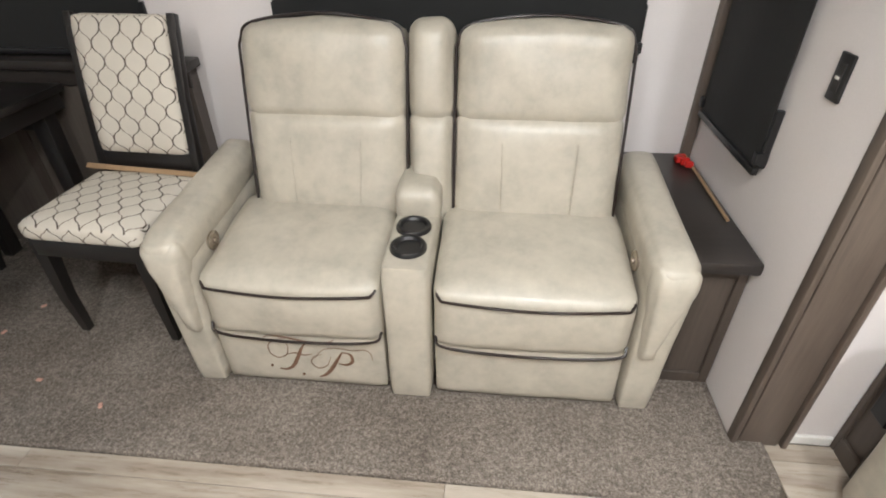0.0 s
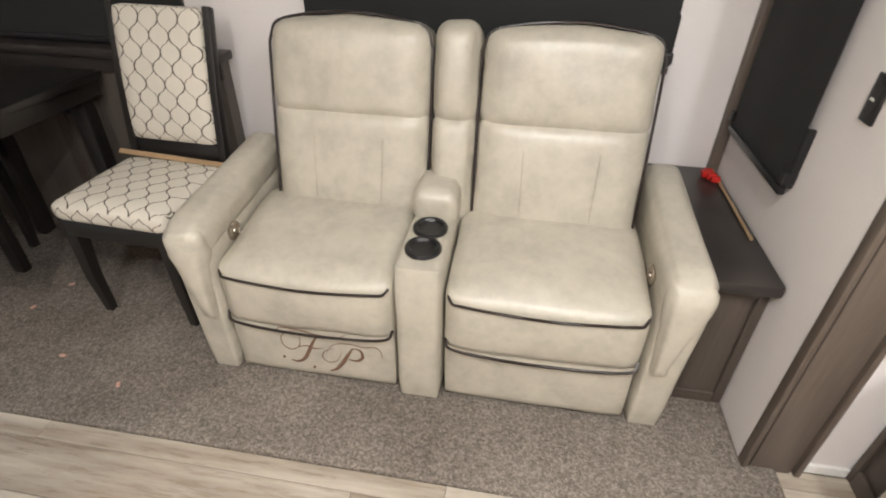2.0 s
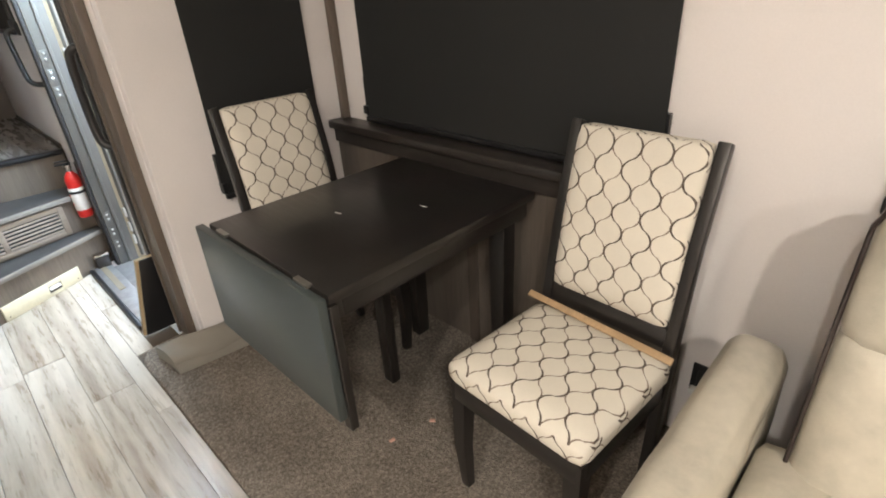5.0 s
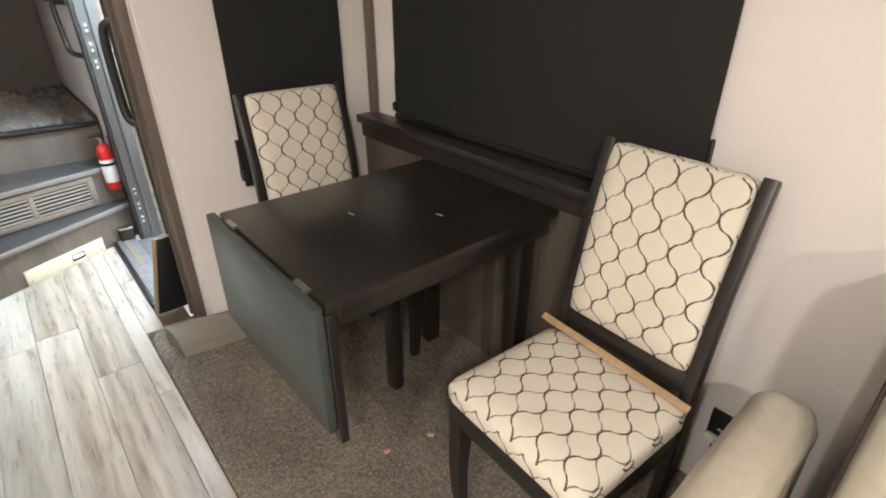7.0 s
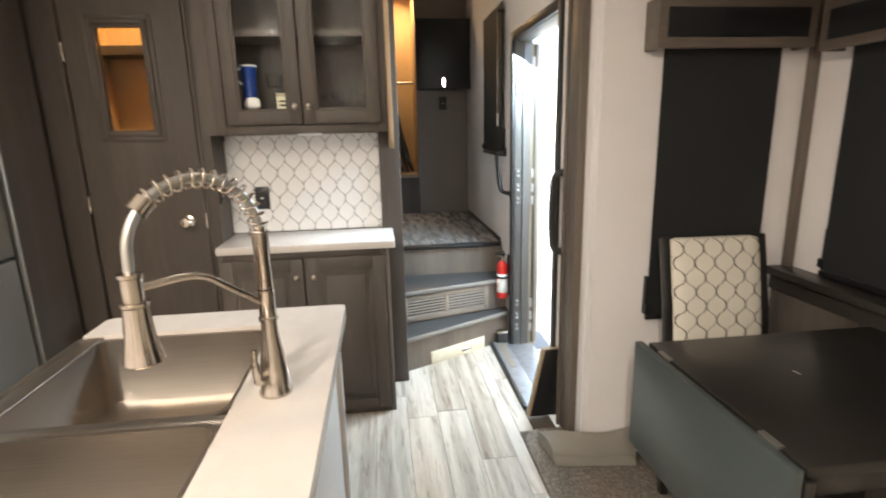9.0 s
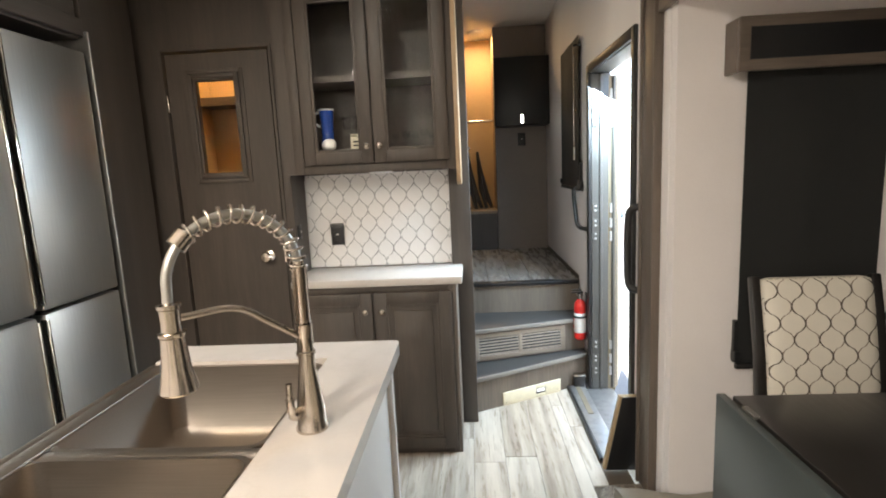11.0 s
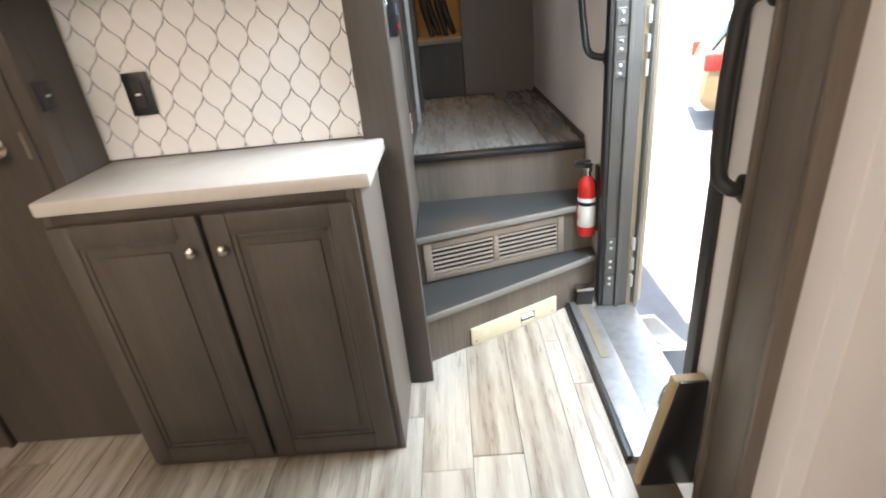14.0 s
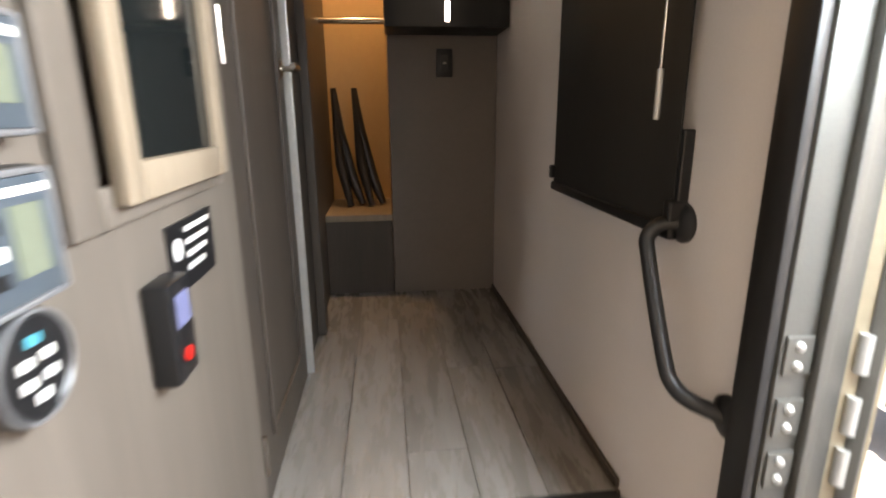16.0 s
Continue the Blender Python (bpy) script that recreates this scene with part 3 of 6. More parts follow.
def make_loveseat():
    t = thing("reclining_loveseat", "cream leather two-seat recliner with dark piping and cup holders", "sofa", pose(0.03, 0, 0))
    seats = ((-0.115, 0.415), (0.56, 1.115))
    part("base", boxes((-0.19, 1.18, 2.72, 3.28, 0.014, 0.10), bevel=0.01), BLACK, t, "black recliner mechanism housing")
    for k, (x0, x1, out) in enumerate(((-0.218, -0.122, -1), (1.122, 1.218, 1))):
        bm = bmesh.new()
        cushion(bm, x0, x1, 2.655, 3.30, 0.014, 0.52, 0.016, 0.004, 9, (out, -1, 0))
        for v in bm.verts:
            far = (v.co.x - x0) / (x1 - x0) if out > 0 else (x1 - v.co.x) / (x1 - x0)
            v.co.x += out * 0.030 * (v.co.z / 0.5) * max(0.0, min(1.0, far))
        arm = part("arm", ruffle(bm), LEATHER, t, "", 60)
        bm = bmesh.new()
        cushion(bm, x0 - (0.028 if out < 0 else 0.002), x1 + (0.028 if out > 0 else 0.002), 2.636, 3.24, 0.455, 0.578, 0.046, 0.010, 13, (0, -1, 1))
        for v in bm.verts:
            v.co.z += 0.09 * max(0.0, v.co.y - 2.66)
        part("arm_pad", ruffle(bm, 0.004, 10.0), LEATHER, arm, "", 60)
        xa = x0 if out < 0 else x1
        bm = bmesh.new()
        cushion(bm, min(xa + out * 0.026, xa - out * 0.096), max(xa + out * 0.026, xa - out * 0.096), 2.630, 2.70, 0.245, 0.560, 0.030, 0.012, 11, (0, -1, 0))
        for v in bm.verts:
            v.co.x += (v.co.x - (xa - out * 0.072)) * -0.62 * max(0.0, min(1.0, (0.50 - v.co.z) / 0.2))
        part("arm_front_roll", ruffle(bm, 0.005, 24.0), LEATHER, arm, "gathered leather roll on the arm's front", 60)
        xi = x1 if out < 0 else x0
        side = pose(xi, 2.80, 0.475, 0, 90 * -out, 0)
        c = part("control_button", lathe(bmesh.new(), side, [(0.030, -0.002), (0.030, 0.006), (0.024, 0.009), (0.022, 0.007), (0.010, 0.008), (0.009, 0.012)], 20), CHROME, arm, "round chrome recline button", 40)
    for k, (x0, x1) in enumerate(seats):
        bm = bmesh.new()
        cushion(bm, x0, x1, 2.650, 3.08, 0.236, 0.448, 0.028, 0.018, 11, (0, -1, 1))
        for v in bm.verts:
            if v.co.z > 0.33:
                v.co.z += 0.045 * max(0.0, min(1.0, (v.co.y - 2.66) / 0.3))
        seat = part("seat", ruffle(bm), LEATHER, t, "", 60)
        edge = [(x0 + 0.012, 2.95, 0.475), (x0 + 0.012, 2.70, 0.441), (x0 + 0.02, 2.650, 0.423), (x0 + 0.06, 2.636, 0.419), ((x0 + x1) / 2, 2.624, 0.415), (x1 - 0.06, 2.636, 0.419), (x1 - 0.02, 2.650, 0.423), (x1 - 0.012, 2.70, 0.441), (x1 - 0.012, 2.95, 0.475)]
        part("piping", loop_tube(smooth_path(edge), 0.0045), PIPING, seat, "dark brown piping", 60)
        low = [(x0 + 0.005, 2.66, 0.274), (x0 + 0.04, 2.636, 0.250), ((x0 + x1) / 2, 2.630, 0.240), (x1 - 0.04, 2.636, 0.250), (x1 - 0.005, 2.66, 0.274)]
        part("piping", loop_tube(smooth_path(low), 0.0045), PIPING, seat, "dark brown piping", 60)
        bm = bmesh.new()
        cushion(bm, x0 + 0.004, x1 - 0.004, 2.660, 2.73, 0.030, 0.252, 0.012, 0.006, 9, (0, -1, 0))
        foot = part("footrest_panel", ruffle(bm, 0.003), LEATHER, t, "", 60)
        if k == 0:
            add_monogram(foot)
    # console between the seats
    bm = bmesh.new()
    cushion(bm, 0.420, 0.555, 2.640, 3.10, 0.014, 0.525, 0.018, 0.006, 9, (0, -1, 0))
    con = part("console", ruffle(bm, 0.002), LEATHER, t, "", 60)
    bm = bmesh.new()
    cushion(bm, 0.418, 0.557, 2.905, 3.10, 0.50, 0.605, 0.03, 0.012, 9, (0, 0, 1))
    part("console_lid", ruffle(bm, 0.004), LEATHER, con, "padded leather console lid", 60)
    for cy in (2.735, 2.842):
        cup = lathe(bmesh.new(), pose(0.488, cy, 0.5285), [(0.001, 0.001), (0.034, 0.001), (0.036, 0.004), (0.040, 0.010), (0.048, 0.010), (0.052, 0.004), (0.052, -0.004)], 32)
        part("cup_holder", cup, BLACK, con, "black plastic cup holder", 40)
    # backs
    for x0, x1, kind in ((-0.062, 0.440, "wide"), (0.590, 1.092, "wide"), (0.446, 0.584, "narrow")):
        lean = Matrix.Translation((0, 3.03, 0.43)) @ Matrix.Rotation(radians(-13), 4, "X") @ Matrix.Translation((0, -3.03, -0.43))
        bm = bmesh.new()
        cushion(bm, x0 + 0.006, x1 - 0.006, 3.06, 3.16, 0.12, 1.035, 0.04, 0.0, 9)
        back = part("backrest", turned(bm, lean), LEATHER, t, "", 60)
        seam = 0.775
        bm = bmesh.new()
        cushion(bm, x0, x1, 2.985, 3.13, 0.43, seam + 0.024, 0.04, 0.024, 11, (0, -1, 0))
        part("back_cushion", turned(ruffle(bm, 0.006, 9.0), lean), LEATHER, back, "", 60)
        bm = bmesh.new()
        cushion(bm, x0, x1, 2.980, 3.15, seam - 0.022, 1.055, 0.05, 0.024, 11, (0, -1, 0))
        if kind == "wide":
            for v in bm.verts:
                u = (v.co.x - (x0 + x1) / 2) / ((x1 - x0) / 2)
                v.co.z -= 0.022 * u * u * max(0.0, (v.co.z - 0.85) / 0.2)
        part("head_cushion", turned(ruffle(bm, 0.006, 9.0), lean), LEATHER, back, "", 60)
        c = 0.05
        up = [(x0 - 0.001, 3.008, 0.45), (x0 - 0.003, 3.008, 0.90), (x0 + 0.004, 3.008, 0.988), (x0 + c - 0.003, 3.008, 1.036), ((x0 + x1) / 2, 3.008, 1.060), (x1 - c + 0.003, 3.008, 1.036), (x1 - 0.004, 3.008, 0.988), (x1 + 0.003, 3.008, 0.90), (x1 + 0.001, 3.008, 0.45)]
        if kind == "wide":
            part("piping", turned(loop_tube(smooth_path(up), 0.0045), lean), PIPING, back, "dark brown piping", 60)
            for sx in (0.3, 0.72):
                xx = x0 + (x1 - x0) * sx
                line = [(xx + 0.012 * (1 if sx > 0.5 else -1) * (z - 0.47) * 2, 2.958 if z < 0.74 else 2.946, z) for z in (0.50, 0.57, 0.64, 0.71)]
                part("stitch_line", turned(loop_tube(line, 0.0016, 5), lean), LEATHER, back, "raised stitched seam", 60)
    return t


def add_monogram(parent):
    """A brown script flourish on the footrest panel, as plain ribbons."""
    ox, oz, y = 0.01, 0.045, 2.652
    strokes = (
        ([(0.02, 0.155), (0.04, 0.172), (0.09, 0.168), (0.14, 0.158), (0.19, 0.160), (0.21, 0.172)], 0.0035),
        ([(0.135, 0.155), (0.12, 0.13), (0.108, 0.10), (0.09, 0.062), (0.07, 0.045), (0.05, 0.046)], 0.0065),
        ([(0.085, 0.165), (0.060, 0.160), (0.035, 0.138), (0.035, 0.105), (0.055, 0.090), (0.078, 0.105), (0.085, 0.135), (0.080, 0.160)], 0.002),
        ([(0.078, 0.104), (0.100, 0.112), (0.125, 0.106), (0.146, 0.112)], 0.0032),
        ([(0.225, 0.125), (0.21, 0.095), (0.195, 0.065), (0.175, 0.035), (0.155, 0.022)], 0.0065),
        ([(0.225, 0.125), (0.245, 0.120), (0.250, 0.095), (0.235, 0.078), (0.212, 0.080)], 0.0055),
        ([(0.150, 0.095), (0.175, 0.130), (0.215, 0.140), (0.255, 0.135), (0.285, 0.140), (0.300, 0.125), (0.303, 0.100)], 0.002),
        ([(0.195, 0.105), (0.180, 0.070), (0.155, 0.058), (0.140, 0.078), (0.150, 0.102), (0.172, 0.112)], 0.002),
    )
    for pts, r in strokes:
        line = smooth_path([(ox + 1.2 * a, y, oz + 1.12 * b) for a, b in pts], 6)
        k = len(line)
        rad = [r * (0.35 + 0.65 * math.sin(math.pi * i / (k - 1))) for i in range(k)]
        bm = tube(bmesh.new(), line, rad, 6)
        for v in bm.verts:
            v.co.y = y + (v.co.y - y) * 0.3
        part("monogram_stroke", bm, MONOGRAM, parent, "brown embroidered flourish", 60)
    for a, b in ((0.03, 0.055), (0.112, 0.028)):
        part("monogram_stroke", lathe(bmesh.new(), pose(ox + 1.2 * a, y, oz + 1.12 * b, 90, 0, 0), [(0.0045, -0.002), (0.0045, 0.001), (0.001, 0.002)], 12), MONOGRAM, parent, "brown embroidered dot")


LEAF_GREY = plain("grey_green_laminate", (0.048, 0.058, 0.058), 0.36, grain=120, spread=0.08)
MONOGRAM = plain("brown_thread", (0.17, 0.095, 0.06), 0.6)
make_loveseat()

# side console between loveseat and end wall
t = thing("side_console", "low dark wood console with a charcoal top", "cabinet")
part("top", boxes((1.225, SL1 - 0.004, 2.742, SLY - 0.004, 0.482, 0.520), bevel=0.008), LEDGE, t, "charcoal laminate top", 40)
body = part("body", boxes((1.262, SL1 - 0.004, 2.80, SLY - 0.006, 0.014, 0.482), bevel=0.004), CAB, t)
fr = boxes((1.262, 1.290, 2.788, 2.800, 0.014, 0.480), (SL1 - 0.034, SL1 - 0.006, 2.788, 2.800, 0.014, 0.480), (1.290, SL1 - 0.034, 2.788, 2.800, 0.014, 0.055), (1.290, SL1 - 0.034, 2.788, 2.800, 0.44, 0.480), bevel=0.003)
part("face_frame", fr, CAB, t)
t = thing("blind_wand", "thin wooden stick with red tape lying on the console", "stick")
part("rod", tube(bmesh.new(), [(1.440, 2.96, 0.525), (1.446, 3.42, 0.525)], 0.005, 8), MAPLE, t)
bm = bmesh.new()
for i in range(5):
    a = i * 1.3
    box(bm, 1.405 + 0.012 * math.cos(a), 1.435 + 0.012 * math.cos(a), 3.34 + 0.018 * i - 0.02, 3.362 + 0.018 * i - 0.02, 0.521, 0.536 + 0.005 * math.sin(a) + 0.006, 0.005)
part("tape", bm, RED, t, "crumpled red tape", 40)


def make_chair(m, label):
    """Upholstered dining chair facing local -y, origin on the floor under the seat's middle."""
    t = thing("dining_chair", label, "chair", m, "dining chairs")
    w, d, b = 0.205, 0.20, 0.176
    bm = bmesh.new()
    cushion(bm, -w - 0.008, w + 0.008, -d - 0.01, d - 0.01, 0.405, 0.478, 0.028, 0.014, 11, (0, 0, 1))
    set_uv(bm, lambda p, nrm: (p.x, p.y) if abs(nrm.z) > 0.5 else ((p.x, p.y + p.z) if abs(nrm.y) > abs(nrm.x) else (p.x + p.z, p.y)))
    part("seat", bm, FABRIC, t, "cream cloth with a grey ogee lattice", 60)
    part("apron", boxes((-w + 0.012, w - 0.012, -d + 0.002, -d + 0.024, 0.345, 0.41), (-w + 0.012, w - 0.012, d - 0.034, d - 0.012, 0.345, 0.41), (-w + 0.002, -w + 0.024, -d + 0.024, d - 0.034, 0.345, 0.41), (w - 0.024, w - 0.002, -d + 0.024, d - 0.034, 0.345, 0.41), bevel=0.003), ESPRESSO, t, "", 40)
    for sx in (-1, 1):
        bm = tube(bmesh.new(), [(sx * (w - 0.024), -d + 0.024, 0.408), (sx * (w - 0.024), -d + 0.024, 0.33), (sx * (w - 0.022), -d + 0.018, 0.17), (sx * (w - 0.026), -d + 0.026, 0.0)], [0.031, 0.031, 0.026, 0.019], 4)
        part("front_leg", turned(bm, Matrix()), ESPRESSO_Z, t, "", 30)
        # rear leg runs up as the back post
        prof = [(d - 0.045, 0.0), (d - 0.012, 0.0), (d + 0.008, 0.22), (d + 0.016, 0.42), (d + 0.060, 0.75), (d + 0.118, 0.995), (d + 0.092, 1.005), (d + 0.030, 0.75), (d - 0.026, 0.42), (d - 0.030, 0.22)]
        x0 = sx * (b - 0.002)
        bm = prism(prof, "x", min(x0, x0 + sx * 0.03), max(x0, x0 + sx * 0.03), 0.004)
        part("back_post", bm, ESPRESSO_Z, t, "", 40)
    part("lower_rail", turned(boxes((-b + 0.002, b - 0.002, -0.012, 0.012, -0.028, 0.028), bevel=0.004), pose(0, d + 0.008, 0.515, -9)), ESPRESSO, t, "", 40)
    bm = bmesh.new()
    cushion(bm, -b + 0.003, b - 0.003, -0.026, 0.022, 0.0, 0.455, 0.018, 0.012, 11, (0, -1, 0))
    set_uv(bm, lambda p, nrm: (p.x, p.z) if abs(nrm.y) > 0.5 else ((p.x, p.z + p.y) if abs(nrm.z) > 0.5 else (p.x + p.y, p.z)))
    for v in bm.verts:
        v.co.y += 0.10 * v.co.z + 0.14 * v.co.z * v.co.z
    part("backrest", turned(bm, pose(0, d + 0.010, 0.545, -2)), FABRIC, t, "cream cloth with a grey ogee lattice", 60)
    return t


chair = make_chair(pose(-0.535, 3.015, 0.014, 0, 0, -3), "dark wood dining chair in ogee cloth standing beside the loveseat")
other = copy_thing(chair, pose(-1.53, 2.993, 0.014, 0, 0, 88))
other["label"] = "dark wood dining chair in ogee cloth pushed under the table"

t = thing("wood_slat", "thin unfinished wood strip lying on the chair seat", "wood strip")
part("strip", turned(boxes((-0.225, 0.225, -0.010, 0.010, -0.004, 0.004), bevel=0.002), pose(-0.535, 3.178, 0.507, 35, 1, -4)), MAPLE, t)


def make_table():
    t = thing("dining_table", "espresso wood dinette table with its front leaf folded down", "table")
    x0, x1, y0, y1, z = -1.475, -0.855, 2.575, 3.345, 0.768
    part("tabletop", boxes((x0, x1, y0, y1, z - 0.028, z), bevel=0.005), ESPRESSO, t, "", 40)
    part("apron", boxes((x0 + 0.03, x1 - 0.03, y0 + 0.03, y0 + 0.052, z - 0.095, z - 0.028), (x0 + 0.03, x0 + 0.052, y0 + 0.052, y1, z - 0.095, z - 0.028), (x1 - 0.052, x1 - 0.03, y0 + 0.052, y1, z - 0.095, z - 0.028), bevel=0.003), ESPRESSO, t, "", 40)
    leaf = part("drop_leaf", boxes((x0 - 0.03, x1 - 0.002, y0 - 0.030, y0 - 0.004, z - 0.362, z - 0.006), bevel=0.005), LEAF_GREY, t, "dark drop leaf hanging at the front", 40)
    for hx in (x0 + 0.10, x1 - 0.10):
        part("hinge", boxes((hx - 0.03, hx + 0.03, y0 - 0.010, y0 + 0.006, z - 0.006, z + 0.0025), bevel=0.001), STEEL, leaf, "bright steel hinge")
    part("leaf_support", boxes((x1 - 0.03, x1 + 0.003, y0 - 0.004, y0 + 0.02, 0.36, z - 0.03), bevel=0.004), ESPRESSO_Z, leaf)
    for lx, ly in ((x0 + 0.085, y1 - 0.06), (x1 - 0.085, y1 - 0.06)):
        leg = prism([(-0.032, z - 0.03), (0.032, z - 0.03), (0.032, 0.5), (0.022, 0.014), (-0.022, 0.014), (-0.032, 0.5)], "y", ly - 0.03, ly + 0.03, 0.004)
        part("leg", turned(leg, Matrix.Translation((lx, 0, 0))), ESPRESSO_Z, t, "", 40)
    part("gate_leg", boxes((x0 + 0.20, x0 + 0.25, 2.98, 3.02, 0.014, z - 0.03), bevel=0.004), ESPRESSO_Z, t, "", 40)
    part("stretcher", boxes((x0 + 0.117, x1 - 0.117, y1 - 0.075, y1 - 0.045, z - 0.16, z - 0.10), bevel=0.003), ESPRESSO, t)
    for sx, sy in ((-1.22, 2.86), (-1.05, 3.05)):
        part("scratch", turned(boxes((-0.012, 0.012, -0.0018, 0.0018, 0, 0.0012)), pose(sx, sy, z - 0.0004, 0, 0, 12)), WHITE, t, "small pale scuff")


make_table()

# ledge with panel below along the window wall
t = thing("wall_ledge", "dark wood wall panel with a charcoal ledge under the blind", "ledge")
part("top", boxes((SL0 + 0.004, -0.362, 3.352, SLY - 0.003, 0.808, 0.842), bevel=0.007), LEDGE, t, "charcoal laminate ledge", 40)
part("apron", boxes((SL0 + 0.006, -0.375, 3.378, 3.392, 0.745, 0.808), bevel=0.003), LEDGE, t)
part("panel", boxes((SL0 + 0.006, -0.385, 3.392, SLY - 0.004, 0.014, 0.806), bevel=0.002), HALLWOOD_DARK, t, "grey-brown wood-grain panel")
for sx in (-1.60, -1.19, -0.78):
    part("stile", boxes((sx, sx + 0.05, 3.382, 3.392, 0.014, 0.744), bevel=0.002), CAB, t)


def make_blind(name_label, origin, width, z0, z1, valance=True, hem=True):
    """Roller blind on a wall; local x along the wall, local -y into the room."""
    t = thing("roller_blind", name_label, "blind", origin, "roller blinds")
    bm = bmesh.new()
    n = 12
    rows = [[bm.verts.new((-width / 2 + width * i / n, -0.022 + 0.0015 * math.sin(i * 0.9), z)) for i in range(n + 1)] for z in (z0, (z0 + z1) / 2, z1)]
    for a, b in zip(rows, rows[1:]):
        for i in range(n):
            bm.faces.new((a[i], a[i + 1], b[i + 1], b[i]))
    ex = bmesh.ops.extrude_face_region(bm, geom=bm.faces[:])
    bmesh.ops.translate(bm, vec=(0, 0.003, 0), verts=[v for v in ex["geom"] if isinstance(v, bmesh.types.BMVert)])
    part("cloth", bm, BLIND, t, "lowered black blackout cloth")
    part("hem_bar", boxes((-width / 2 - 0.004, width / 2 + 0.004, -0.030, -0.012, z0 - 0.012, z0 + 0.010), bevel=0.004), BLACK, t, "", 40)
    for s in (-1, 1):
        part("side_clip", boxes((s * width / 2 - 0.012, s * width / 2 + 0.010, -0.034, 0.0, z0 + 0.02, z0 + 0.055), bevel=0.004), BLACK, t)
        part("side_channel", boxes((s * width / 2 - 0.010, s * width / 2 + 0.007, -0.020, 0.0, z0 + 0.01, z0 + 0.17), bevel=0.003), BLACK, t)
    if valance:
        w = width / 2 + 0.07
        part("valance", boxes((-w, w, -0.098, -0.080, z1 - 0.02, z1 + 0.15), (-w, -w + 0.018, -0.080, 0.0, z1 - 0.02, z1 + 0.15), (w - 0.018, w, -0.080, 0.0, z1 - 0.02, z1 + 0.15), (-w + 0.018, w - 0.018, -0.080, 0.0, z1 + 0.132, z1 + 0.15), bevel=0.003), TRIM_X, t, "brown wood valance box")
        part("valance_panel", boxes((-w + 0.035, w - 0.035, -0.1005, -0.0985, z1 + 0.015, z1 + 0.115)), BLACK, t, "black inset panel")
    return t


make_blind("lowered black roller blind over the dinette window", pose(-1.155, SLY, 0), 1.27, 0.857, 1.69)
make_blind("lowered black roller blind behind the loveseat", pose(0.585, SLY, 0), 1.24, 0.86, 1.69)
make_blind("lowered black roller blind on the dinette end wall", pose(SL0, 3.065, 0, 0, 0, 90), 0.47, 0.655, 1.71)
make_blind("lowered black roller blind on the loveseat end wall", pose(SL1, 3.16, 0, 0, 0, -90), 0.46, 0.70, 1.71)


def outlet(name_label, m, w=0.07, h=0.115, detail=True):
    """Black wall plate with a socket inset; local -y faces the room."""
    t = thing("wall_outlet", name_label, "outlet", m)
    part("plate", boxes((-w / 2, w / 2, -0.008, 0.0, -h / 2, h / 2), bevel=0.003), BLACK, t, "", 40)
    if detail:
        part("socket", boxes((-w / 4, w / 4, -0.011, -0.007, -h / 3.2, h / 3.2), bevel=0.002), BLACK_METAL, t)
        part("mark", boxes((-0.007, 0.007, -0.0125, -0.0105, -0.003, 0.003)), WHITE, t, "small pale marking")
    return t


outlet("black wall outlet with a white plug in it", pose(-0.305, SLY, 0.245))
t = thing("plug_and_cord", "white plug with a black cord hanging to the floor", "plug")
part("plug", boxes((-0.335, -0.305, 3.425, 3.448, 0.205, 0.225), bevel=0.004), WHITE, t)
part("cord", tube(bmesh.new(), smooth_path([(-0.31, 3.43, 0.205), (-0.295, 3.42, 0.12), (-0.27, 3.43, 0.05), (-0.20, 3.42, 0.022), (-0.05, 3.40, 0.019)]), 0.004, 8), BLACK, t, "", 60)
outlet("black wall switch on the slide-out end wall", pose(SL1, 2.765, 1.0, 0, 0, -90), 0.05, 0.10)
t = thing("wall_notice", "white framed paper notice on the slide-out wall", "notice")
part("frame", boxes((-0.365, -0.245, SLY - 0.008, SLY, 1.372, 1.56), bevel=0.002), GREY_PAD, t)
part("paper", boxes((-0.358, -0.252, SLY - 0.0095, SLY - 0.0075, 1.380, 1.552)), WHITE, t)

t = thing("folded_pad", "grey felt packing pad folded on the floor", "pad")


